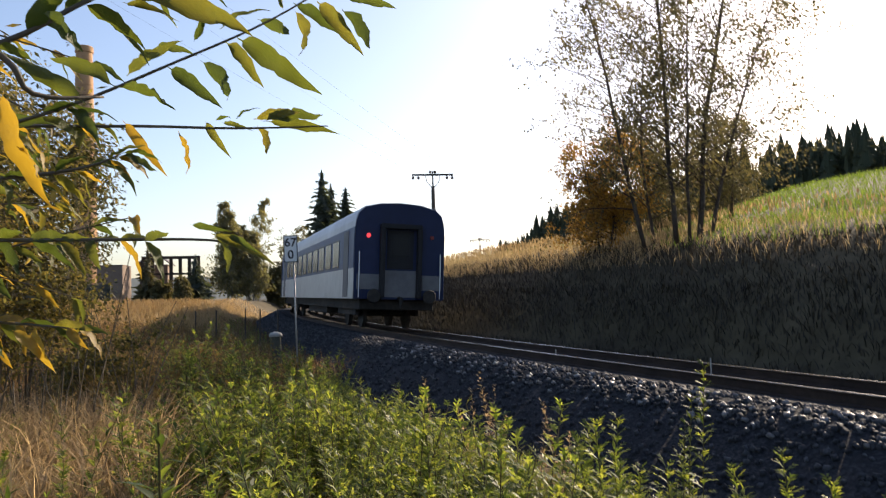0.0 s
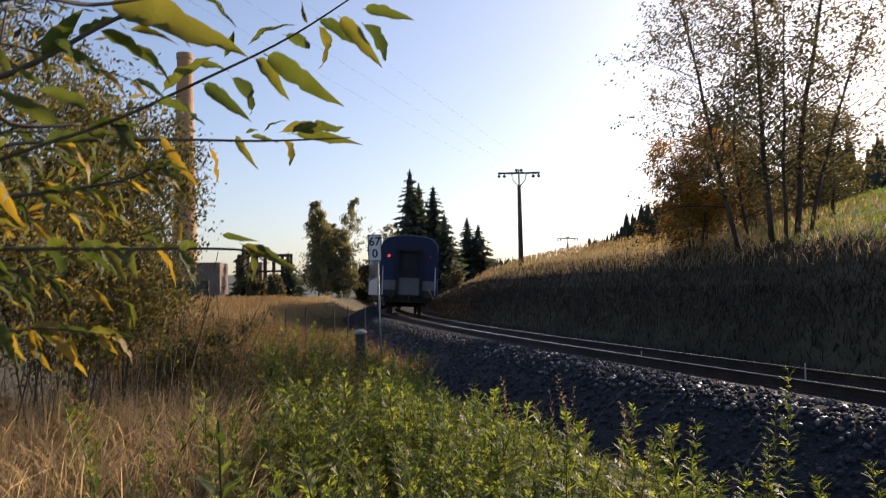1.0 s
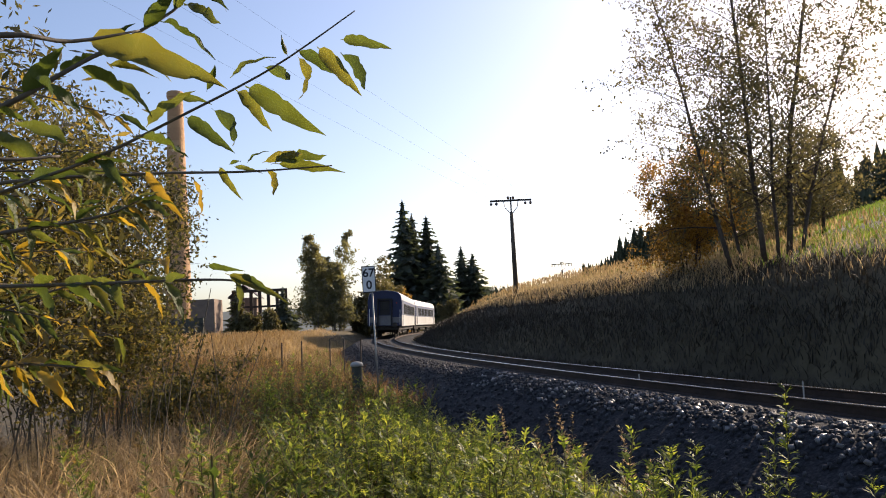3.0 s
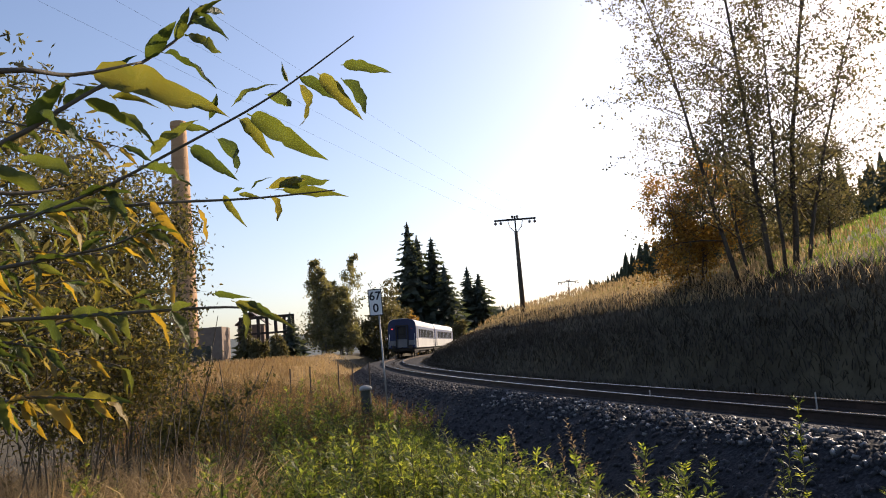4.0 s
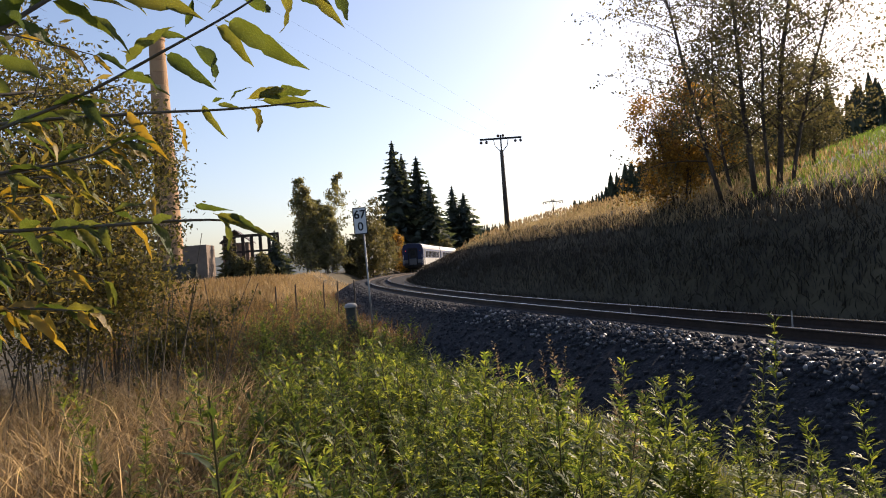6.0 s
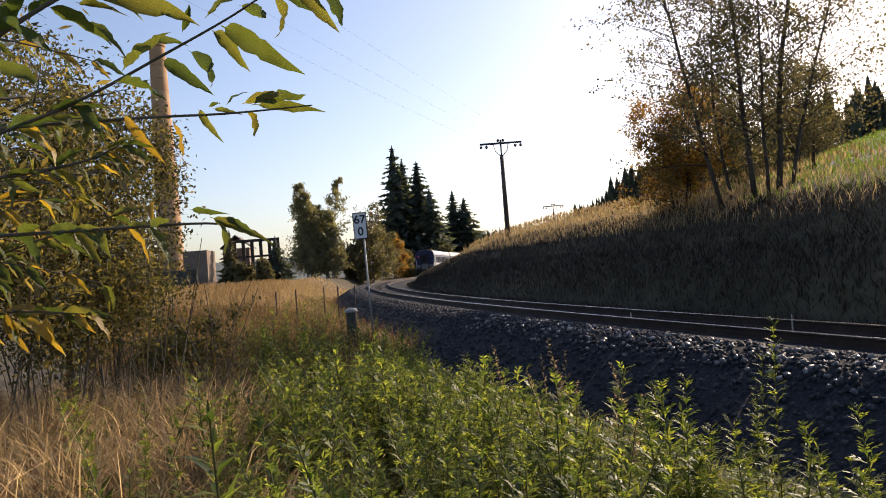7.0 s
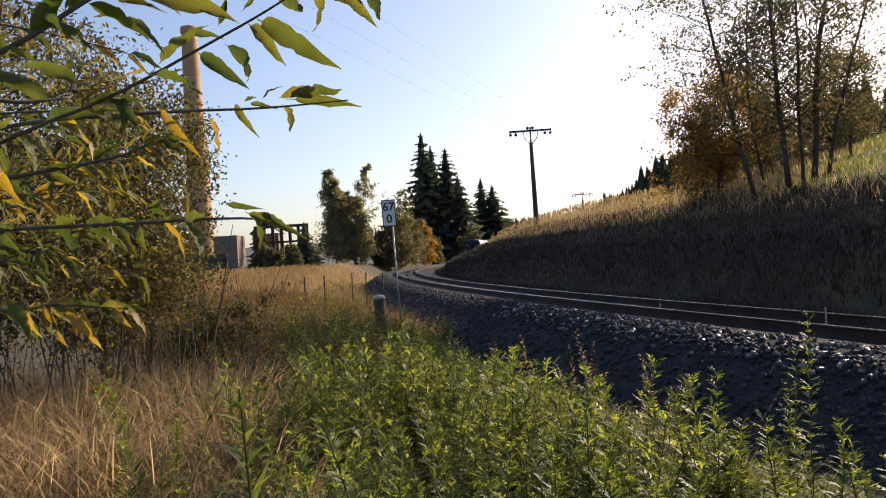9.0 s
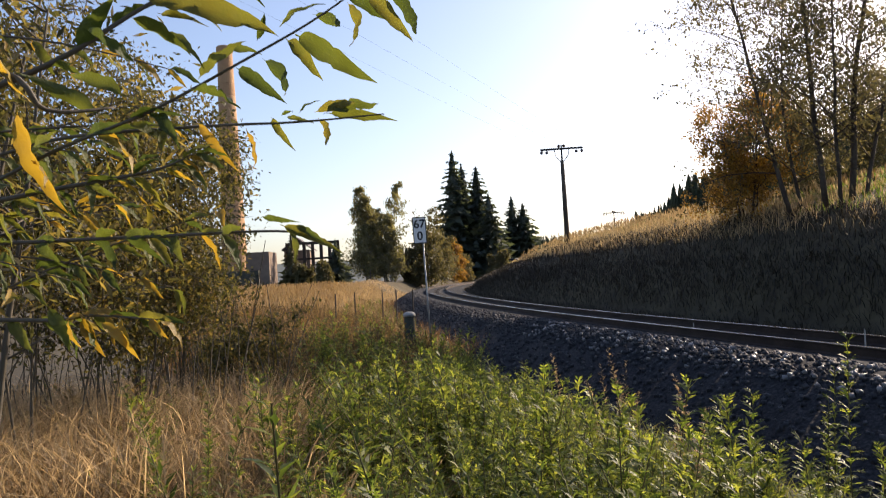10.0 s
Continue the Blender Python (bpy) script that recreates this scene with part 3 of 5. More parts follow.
spruce("spruce", "pale thin spruce beside the derelict building", *polar(-21.9, 88), 6.2, 1.5, 10, whorls=22, arms=12, mat=LEAF_YELLOWGREEN)

# broadleaved trees at the field's end
for b, d, h, sd_ in ((-15.3, 98, 12.6, 31), (-16.75, 96, 11.6, 32), (-16.0, 101, 10.5, 33), (-15.0, 95, 8.0, 34), (-16.3, 95, 9.0, 35)):
    broadleaf("birch", "grey-green birch with thin hanging foliage at the field edge, paled for haze", *polar(b, d), 2, h, LEAF_HAZED, BARK_BIRCH, leaf=0.26, per_tip=4, spread=0.6, forks=(52, 5), up=0.02, cloud=0.3, seed=sd_, droop=0.9, radius=0.008, low=0.05, tilt=0.03, shrink=(0.25, 0.5), taper=1.05)
for b, d, h, sd_, mt in ((-12.1, 100, 9.8, 41, LEAF_YELLOWGREEN), (-11.1, 125, 8.0, 42, LEAF_YELLOWGREEN), (-9.3, 138, 5.0, 43, LEAF_YELLOWGREEN), (-10.2, 132, 6.5, 46, LEAF_ORANGE), (-7.0, 150, 6.0, 44, LEAF_YELLOWGREEN), (-13.0, 99, 4.4, 45, LEAF_YELLOWGREEN), (-21.0, 86, 2.1, 47, LEAF_YELLOWGREEN), (-19.6, 84, 2.3, 48, LEAF_YELLOWGREEN)):
    broadleaf("roadside_tree", "yellowing broadleaved tree beside the railway bend", *polar(b, d), 3, h, mt, BARK_DARK, leaf=0.3, per_tip=5, spread=0.66, forks=(26, 5), up=0.03, cloud=0.3, seed=sd_, radius=0.01, low=0.05, tilt=0.14, shrink=(0.3, 0.5))


# forest on the hill and over the far ridges
def forest():
    rng = np.random.default_rng(77)
    kinds = [spruce_arrays(rng, 1.0, 0.26, 16, 7, 1, 0.45) for _ in range(4)]
    distant = [spruce_arrays(rng, 1.0, 0.2, 8, 4, 1, 0.4) for _ in range(4)]
    vs, qs, o = [], [], 0
    spots = []
    for _ in range(1150):
        b = rng.uniform(3.0, 48)
        edge = np.interp(b, (3, 5, 8, 14, 22, 48), (440, 360, 290, 230, 190, 160))
        spots.append((b, edge * rng.uniform(1.0, 1.4), rng.uniform(20, 31)))
    for _ in range(520):
        b = rng.uniform(3.0, 15)
        spots.append((b, float(np.interp(b, (3, 5, 8, 15), (420, 350, 285, 225))) * rng.uniform(0.97, 1.2), rng.uniform(20, 30)))
    for _ in range(1000):
        spots.append((rng.uniform(-14.5, 8), rng.uniform(620, 1200), rng.uniform(12, 20)))
    for b, d, h in spots:
        x, y = polar(b, d)
        z = float(ground_z(x, y)[0])
        v, q = (kinds if d < 600 else distant)[rng.integers(4)]
        a = rng.uniform(0, 6.28)
        c, s_ = math.cos(a), math.sin(a)
        k = h * rng.uniform(0.85, 1.15)
        p = np.stack([(v[:, 0] * c - v[:, 1] * s_) * k + x, (v[:, 0] * s_ + v[:, 1] * c) * k + y, v[:, 2] * h + z - 0.5], 1)
        vs.append(p)
        qs.append(q + o)
        o += len(p)
    ob = new("forest", quads_mesh("forest", np.concatenate(vs), np.concatenate(qs), FORESTFAR, False))
    return tagged(ob, "dark spruce forest along the hillside", "forest", kind="stuff")


forest()


# ---- train ----
def coach(label, roof_mat, end_lamps):
    """A 22 m rail vehicle, origin at rail level under its rear end, front along +y."""
    L, hw = 22.0, 1.46
    t = thing("rail_coach", label, "train carriage", "vehicles of the passing train")
    arc = [(-1.42, 3.4), (-1.34, 3.64), (-1.14, 3.83), (-0.64, 3.95), (0, 3.99)]

    def shell(name, pts, mat, lab, y0=0.0, y1=L):
        g = Geo()
        fr = [(Vector((0, y, 0)), Vector((1, 0, 0)), Vector((0, 0, 1))) for y in (y0, y1)]
        g.sweep(pts, fr)
        return part(name, g, mat, t, lab)

    lower = [(-hw, 0.95), (-hw, 1.9), (hw, 1.9), (hw, 0.95)]
    upper = [(-hw, 1.9), (-hw, 2.9), (-hw + 0.015, 3.18), (hw - 0.015, 3.18), (hw, 2.9), (hw, 1.9)]
    roofp = [(-hw + 0.015, 3.18)] + arc + [(-a, b) for a, b in arc[-2::-1]] + [(hw - 0.015, 3.18)]
    body = shell("lower_body", lower, WHITE, "pale grey lower body side")
    band = shell("window_band", upper, SIDEBLUE_SHEEN, "blue-grey window band with some sheen put into its colour")
    roof = shell("roof", roofp, roof_mat, "curved metal roof")
    # windows on both sides, doors near the ends
    g = Geo()
    g.box(0, -0.62, 0, 0.02, 0.62, 0.86, 0.0)
    wm = g.mesh("window", WINDOW)
    g = Geo()
    g.box(0, -0.68, -0.06, 0.012, 0.68, 0.92, 0.0)
    fm = g.mesh("window_frame", DULLGREY)
    for y in np.arange(3.3, L - 2.4, 1.72):
        for sx, rz in ((1, 0), (-1, 180)):
            f = part("window_frame", fm, DULLGREY, t, at=pose(sx * hw, y, 2.02, 0, 0, rz))
            part("pane", wm, WINDOW, f)
    g = Geo()
    g.box(0, -0.42, 0, 0.018, 0.42, 2.1, 0.0)
    dm = g.mesh("side_door", DULLGREY)
    for y in (1.3, L - 1.3):
        for sx, rz in ((1, 0), (-1, 180)):
            part("side_door", dm, DULLGREY, t, "grey folding side door", at=pose(sx * hw, y, 1.0, 0, 0, rz))
    # end wall
    for y0, flip in ((0.0, -1), (L, 1)):
        g = Geo()
        inset = [(a * 0.985, 0.9 + (b - 0.9) * 0.992) for a, b in [(-hw, 0.95), (-hw, 2.9), (-hw + 0.015, 3.18)] + arc + [(-a, b) for a, b in arc[-2::-1]] + [(hw - 0.015, 3.18), (hw, 2.9), (hw, 0.95)]]
        ya, yb = sorted((y0, y0 + flip * 0.06))
        g.sweep(inset, [(Vector((0, y, 0)), Vector((1, 0, 0)), Vector((0, 0, 1))) for y in (ya, yb)])
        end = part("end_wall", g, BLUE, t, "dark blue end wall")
        e0, e1 = sorted((y0 + flip * 0.06, y0 + flip * 0.085))
        for nm, x0, z0, x1, z1, mt, lb in (("corner_panel", -1.36, 1.25, -0.66, 1.72, DULLGREY, "grey corner panel"), ("corner_panel", 0.66, 1.25, 1.36, 1.72, DULLGREY, "grey corner panel"),
                                           ("gangway_plate", -0.52, 1.02, 0.52, 1.85, DULLGREY, "pale grey gangway bridge plate"), ("end_door", -0.42, 1.9, 0.42, 3.1, RUBBER, "dark end door")):
            g = Geo()
            g.box(x0, e0, z0, x1, e1, z1)
            part(nm, g, mt, end, lb)
        e0, e1 = sorted((y0 + flip * 0.085, y0 + flip * 0.095))
        g = Geo()
        g.box(-0.27, e0, 2.3, 0.27, e1, 2.95)
        part("end_window", g, WINDOW, end, "end door window")
        for x0, x1 in ((-0.66, -0.52), (0.52, 0.66)):
            g = Geo()
            ya, yb = sorted((y0, y0 + flip * 0.3))
            g.box(x0, ya, 1.0, x1, yb, 3.15, 0.02)
            part("gangway_bellows", g, RUBBER, end, "black rubber gangway seal")
        g = Geo()
        ya, yb = sorted((y0, y0 + flip * 0.3))
        g.box(-0.66, ya, 3.15, 0.66, yb, 3.3, 0.02)
        part("gangway_bellows", g, RUBBER, end, "black rubber gangway seal")
        for sx in (-1, 1):
            g = Geo()
            g.tube([(sx * 1.02, y0 + flip * 0.05, 2.92), (sx * 1.02, y0 + flip * 0.12, 2.92)], [0.07, 0.06], 14)
            part("tail_light", g, REDLAMP if end_lamps and flip < 0 and sx < 0 else DEADLAMP, end, "red tail lamp")
            g = Geo()
            g.tube([(sx * 0.88, y0, 1.05), (sx * 0.88, y0 + flip * 0.42, 1.05), (sx * 0.88, y0 + flip * 0.42, 1.05), (sx * 0.88, y0 + flip * 0.47, 1.05)], [0.09, 0.09, 0.22, 0.2], 14)
            part("buffer", g, UNDER, end, "round steel buffer")
            g = Geo()
            g.tube([(sx * 1.3, y0 + flip * 0.1, 1.0), (sx * 1.3, y0 + flip * 0.13, 1.7), (sx * 1.3, y0 + flip * 0.1, 2.4)], [0.018] * 3, 6)
            part("grab_rail", g, SIGNWHITE, end, "white grab rail")
        g = Geo()
        g.tube([(0, y0, 1.0), (0, y0 + flip * 0.3, 0.98), (0, y0 + flip * 0.34, 0.7)], [0.06, 0.07, 0.04], 8)
        part("coupling", g, UNDER, end, "screw coupling")
    g = Geo()
    g.box(-1.2, 0.2, 0.62, 1.2, L - 0.2, 0.95, 0.03)
    g.box(-1.0, 8.0, 0.35, 1.0, 13.5, 0.62, 0.03)
    part("underframe", g, UNDER, t, "black grimy underframe")
    for yb in (3.2, L - 3.2):
        g = Geo()
        for sx in (-1, 1):
            g.box(sx * 1.0 - 0.07, yb - 1.7, 0.42, sx * 1.0 + 0.07, yb + 1.7, 0.66, 0.02)
        g.box(-1.0, yb - 0.3, 0.4, 1.0, yb + 0.3, 0.62, 0.02)
        bogie = part("bogie", g, UNDER, t, "black bogie frame")
        for dy in (-1.25, 1.25):
            g = Geo()
            for sx in (-1, 1):
                g.tube([(sx * 0.68, yb + dy, 0.46), (sx * 0.72, yb + dy, 0.46), (sx * 0.72, yb + dy, 0.46), (sx * 0.8, yb + dy, 0.46)], [0.49, 0.49, 0.46, 0.46], 20)
            g.tube([(-0.75, yb + dy, 0.46), (0.75, yb + dy, 0.46)], [0.07, 0.07], 8)
            part("wheelset", g, UNDER, bogie, "steel wheels on an axle")
    for y in np.arange(2.5, L - 2, 3.4):
        g = Geo()
        g.box(-0.3, y - 0.4, 3.9, 0.3, y + 0.4, 4.03, 0.03)
        part("roof_vent", g, roof_mat, roof, "low roof vent")
    return t


rear_coach = coach("dark blue and pale grey railway carriage with a grey roof", GREYROOF, True)
front_coach = coach("blue and pale grey railcar with a bright roof, leading the train", PALEROOF, False)


# ---- power line ----
def power_pole(x, y, top, arm, turn, label):
    z0 = float(ground_z(x, y)[0]) - 0.3
    t = thing("power_pole", label, "utility pole", "poles of the power line", at=pose(x, y, z0, 0, 0, turn))
    h = top - z0
    g = Geo()
    g.tube([(0, 0, 0), (0, 0, h * 0.5), (0, 0, h - 0.75)], [0.15, 0.125, 0.1], 10)
    part("pole", g, POLEWOOD, t, "dark round wooden pole", True)
    g = Geo()
    g.box(-0.04, -0.04, h - 0.9, 0.04, 0.04, h + 0.12, 0.01)
    part("pole_top_bracket", g, DARKSTEEL, t, "narrow steel top bracket")
    g = Geo()
    g.box(-arm / 2, -0.05, h - 0.14, arm / 2, 0.05, h - 0.04, 0.01)
    part("crossarm", g, DARKSTEEL, t, "steel crossarm")
    for sx in (-1, 1):
        g = Geo()
        g.tube([(sx * 0.03, -0.06, h - 0.86), (sx * 0.34, -0.06, h - 0.5), (sx * 0.42, -0.06, h - 0.1)], [0.025] * 3, 6)
        part("brace", g, GALV, t, "curved steel brace")
    for xx in (-arm / 2 + 0.06, -arm / 2 + 0.36, -0.14, 0.14, arm / 2 - 0.36, arm / 2 - 0.06):
        g = Geo()
        s_ = -1 if abs(xx) > 0.2 else 1
        g.tube([(xx, 0, h - 0.1), (xx, 0, h - 0.1 + s_ * 0.1), (xx, 0, h - 0.1 + s_ * 0.1), (xx, 0, h - 0.1 + s_ * 0.2), (xx, 0, h - 0.1 + s_ * 0.25)], [0.02, 0.02, 0.075, 0.085, 0.03], 10)
        part("insulator", g, PORCELAIN, t, "brown porcelain insulator")
    return t


POLE_A, POLE_B = (-1.45, 44.0), (2.34, 88.0)
power_pole(*POLE_A, 8.6, 2.35, 8, "dark wooden power pole with a steel crossarm behind the bank")
power_pole(*POLE_B, 7.95, 2.3, 8, "far wooden power pole with a steel crossarm on the field")


def wires():
    t = thing("power_line", "thin overhead wires between the poles", "power line")
    for dx in (-1.1, 0.0, 1.1):
        for (xa, ya, za), (xb, yb, zb) in (((POLE_A[0] + dx, POLE_A[1], 8.65), (POLE_B[0] + dx, POLE_B[1], 8.0)), ((POLE_A[0] + dx, POLE_A[1], 8.65), (-12.0 + dx * 1.2, -10.0, 9.0))):
            g = Geo()
            pts = []
            for i in range(25):
                u = i / 24
                pts.append((xa + (xb - xa) * u, ya + (yb - ya) * u, za + (zb - za) * u - 0.3 * 4 * u * (1 - u)))
            g.tube(pts, [0.0022] * 25, 4)
            part("wire", g, DARKSTEEL, t)
    return t


wires()


# ---- kilometre post and stone ----
def writing(text, size, mat, parent, m, label=""):
    cu = bpy.data.curves.new("numerals", "FONT")
    cu.body, cu.size, cu.align_x, cu.align_y, cu.extrude, cu.offset = text, size, "CENTER", "CENTER", 0.002, size * 0.02
    tmp = bpy.data.objects.new("numerals", cu)
    scene.collection.objects.link(tmp)
    me = bpy.data.meshes.new_from_object(tmp.evaluated_get(bpy.context.evaluated_depsgraph_get()))
    bpy.data.objects.remove(tmp)
    me.materials.clear()
    me.materials.append(mat)
    ob = new("numerals", me)
    ob.parent, ob.matrix_basis = parent, m
    return tagged(ob, label)


def km_post():
    x, y = -3.22, 14.7
    z0 = float(ground_z(x, y)[0]) - 0.1
    t = thing("kilometre_post", "white kilometre sign reading 67 over 0 on a thin steel post", "railway sign", at=pose(x, y, z0, 0, -1.2, 12))
    top = 2.83 - z0
    g = Geo()
    g.tube([(0.05, 0, 0), (0.05, 0, top - 0.1)], [0.017, 0.017], 10)
    part("post", g, GALV, t, "thin galvanised steel post", True)
    g = Geo()
    g.box(-0.118, -0.045, top - 0.5, 0.118, -0.025, top, 0.0)
    plate = part("sign_plate", g, SIGNWHITE, t, "white enamel plate")
    g = Geo()
    for x0, x1, z_0, z_1 in ((-0.13, -0.113, top - 0.505, top + 0.005), (0.113, 0.13, top - 0.505, top + 0.005), (-0.113, 0.113, top - 0.012, top + 0.005), (-0.113, 0.113, top - 0.505, top - 0.488)):
        g.box(x0, -0.05, z_0, x1, -0.022, z_1)
    part("sign_edge", g, SIGNBLACK, plate, "dark rim")
    writing("67", 0.225, SIGNBLACK, plate, pose(0, -0.047, top - 0.135, 90, 0, 0), "black numerals")
    writing("0", 0.225, SIGNBLACK, plate, pose(0, -0.047, top - 0.365, 90, 0, 0), "black numeral")
    return t


km_post()


def concrete_marker():
    x, y = -3.60, 14.75
    z0 = float(ground_z(x, y)[0]) - 0.1
    t = thing("marker_stone", "squat concrete marker with a rounded pale top", "marker stone", at=pose(x, y, z0))
    h = 0.98 - z0
    g = Geo()
    g.tube([(0, 0, 0), (0, 0, h - 0.05), (0, 0, h - 0.04)], [0.11, 0.1, 0.1], 18)
    part("shaft", g, DARKSTONE, t, "rough concrete shaft", True)
    g = Geo()
    g.tube([(0, 0, h - 0.04), (0, 0, h), (0, 0, h + 0.035), (0, 0, h + 0.05)], [0.125, 0.125, 0.09, 0.03], 18)
    part("cap", g, CONCRETE, t, "pale rounded cap", True)


concrete_marker()


# ---- chimney and buildings ----
def chimney():
    x, y = polar(-25.85, 100)
    z0 = float(ground_z(x, y)[0]) - 0.3
    t = thing("factory_chimney", "tall tapering tan brick factory chimney", "chimney", at=pose(x, y, z0))
    h, n = 30.2, 20
    for k in range(n):
        g = Geo()
        a, b = h * k / n, h * (k + 1) / n
        r0, r1 = 1.62 - 0.72 * k / n, 1.62 - 0.72 * (k + 1) / n
        g.tube([(0, 0, a + 0.02), (0, 0, a + 0.1), (0, 0, b - 0.05), (0, 0, b)], [r0 - 0.015, r0, r1 + 0.002, r1 - 0.015], 28)
        part("brick_course", g, BRICKWORK, t, smooth=False)
    g = Geo()
    g.tube([(0, 0, h - 0.6), (0, 0, h - 0.5), (0, 0, h + 0.1), (0, 0, h + 0.2)], [0.93, 1.02, 1.02, 0.95], 28)
    part("rim", g, BRICKWORK, t, "darker rim at the chimney top")
    g = Geo()
    g.box(-2.3, -2.3, -0.5, 2.3, 2.3, 0.5, 0.1)
    part("plinth", g, CONCRETE, t, "square plinth")


chimney()


def block(name, label, b, d, w, dep, h, mat, roof=None, turn=0, openings=0):
    x, y = polar(b, d)
    z0 = float(ground_z(x, y)[0]) - 0.3
    t = thing(name, label, "building", at=pose(x, y, z0, 0, 0, turn))
    g = Geo()
    g.box(-w / 2, -dep / 2, 0, w / 2, dep / 2, h)
    wall = part("wall", g, mat, t)
    if roof:
        g = Geo()
        g.sweep([(-w / 2 - 0.3, h), (0, h + roof), (w / 2 + 0.3, h), (w / 2 + 0.3, h + 0.15), (0, h + roof + 0.18), (-w / 2 - 0.3, h + 0.15)], [(Vector((0, s, 0)), Vector((1, 0, 0)), Vector((0, 0, 1))) for s in (-dep / 2 - 0.3, dep / 2 + 0.3)])
        part("roof", g, ROOFTILE, t, "low pitched dark roof")
    for k in range(openings):
        xx = -w / 2 + w * (k + 0.5) / openings
        g = Geo()
        g.box(xx - 0.45, -dep / 2 - 0.03, 1.1, xx + 0.45, -dep / 2 + 0.02, 2.5)
        win = part("window", g, WINDOW, t)
        g = Geo()
        g.box(xx - 0.55, -dep / 2 - 0.06, 0.98, xx + 0.55, -dep / 2 + 0.02, 1.1)
        part("sill", g, CONCRETE, win)
    return t


block("shed", "tan brick outbuilding beside the chimney", -24.0, 96, 2.7, 4, 4.4, SHEDWALL, turn=10)
block("wall_ruin", "long low grey wall of an old works yard", -28.5, 92, 14, 0.5, 2.1, DARKSTONE, turn=12)
block("house", "gabled grey house behind the skeleton hall", -21.3, 110, 3.4, 6, 5.0, SHEDWALL, roof=1.6, turn=14)
block("white_house", "white house half hidden behind the birches", -12.6, 118, 3.0, 5, 4.2, PLASTER, roof=1.3, turn=10, openings=2)


def skeleton_hall():
    x, y = polar(-20.1, 104)
    z0 = float(ground_z(x, y)[0]) - 0.3
    t = thing("skeleton_hall", "derelict hall reduced to dark uprights and a roof beam", "building", at=pose(x, y, z0, 0, 0, 14))
    g = Geo()
    g.box(-4.0, -0.25, 5.6, 3.0, 0.25, 5.95)
    part("roof_beam", g, DARKWOOD, t, "dark roof beam")
    g = Geo()
    g.box(-4.0, -0.25, 3.6, 3.0, 0.25, 3.85)
    part("tie_beam", g, DARKWOOD, t)
    for xx in np.linspace(-3.8, 2.8, 7):
        g = Geo()
        g.box(xx - 0.2, -0.2, 0, xx + 0.2, 0.2, 5.6)
        part("upright", g, DARKWOOD, t)


skeleton_hall()


# ---- grass, herbs and stones ----
def blades(x, y, h, w, lean, rng, curl=0.5):
    """Bent tapering blades standing on the ground at x, y."""
    n = len(x)
    z = ground_z(x, y) - 0.03
    a = rng.uniform(0, 2 * np.pi, n)
    l = lean * rng.uniform(0.2, 1.4, n) * h
    f = a + np.pi / 2 + rng.normal(0, 0.5, n)
    t = np.array([0, 0.4, 0.75, 1.0])
    cw = np.array([1.0, 0.9, 0.6, 0.08])
    fx, fy = np.cos(a), np.sin(a)
    bend = t ** 2
    px = x[:, None] + (l * fx)[:, None] * bend
    py = y[:, None] + (l * fy)[:, None] * bend
    pz = z[:, None] + h[:, None] * (t - curl * (lean * t ** 3) * 0.5)
    ox, oy = (np.cos(f) * w * 0.5)[:, None] * cw, (np.sin(f) * w * 0.5)[:, None] * cw
    v = np.stack([np.stack([px - ox, py - oy, pz], -1), np.stack([px + ox, py + oy, pz], -1)], 2)
    base = (np.arange(n) * 8)[:, None, None]
    q = base + np.array([[0, 1, 3, 2], [2, 3, 5, 4], [4, 5, 7, 6]])[None]
    return v.reshape(-1, 3), q.reshape(-1, 4)


def seed_heads(x, y, h, rng, size=0.16, width=0.022):
    """Feathery upright heads: two crossed lozenges on each tall stalk."""
    n = len(x)
    z = ground_z(x, y)
    out = []
    lx, ly = rng.normal(0, 0.1, n) * h, rng.normal(0, 0.1, n) * h
    for k in range(2):
        a = rng.uniform(0, np.pi, n) + k * np.pi / 2
        ox, oy = np.cos(a) * width, np.sin(a) * width
        out.append(np.stack([np.stack([x + lx, y + ly, z + h - 0.02], -1), np.stack([x + lx * 1.1 + ox, y + ly * 1.1 + oy, z + h + size * 0.4], -1), np.stack([x + lx * 1.25, y + ly * 1.25, z + h + size], -1), np.stack([x + lx * 1.1 - ox, y + ly * 1.1 - oy, z + h + size * 0.4], -1)], 1))
    v = np.concatenate(out).reshape(-1, 3)
    return v, np.arange(len(v)).reshape(-1, 4)


def joined(*pairs):
    vs, qs, o = [], [], 0
    for v, q in pairs:
        vs.append(v)
        qs.append(q + o)
        o += len(v)
    return np.concatenate(vs), np.concatenate(qs)


def stuff(name, label, category, pair, mat):
    return tagged(new(name, quads_mesh(name, pair[0], pair[1], mat, False)), label, category, kind="stuff")


def along_track(n, s0, s1, o0, o1, rng):
    s, o = rng.uniform(s0, s1, n), rng.uniform(o0, o1, n)
    x, y, _, h, _ = line_at(s)
    return x + o * np.cos(h), y - o * np.sin(h)


def in_sector(n, b0, b1, d0, d1, rng, power=0.7, clear=-4.3):
    b, d = np.radians(rng.uniform(b0, b1, n)), d0 + (d1 - d0) * rng.uniform(0, 1, n) ** power
    x, y = np.sin(b) * d, np.cos(b) * d
    _, o = off_line(x, y)
    k = o < clear
    return x[k], y[k]


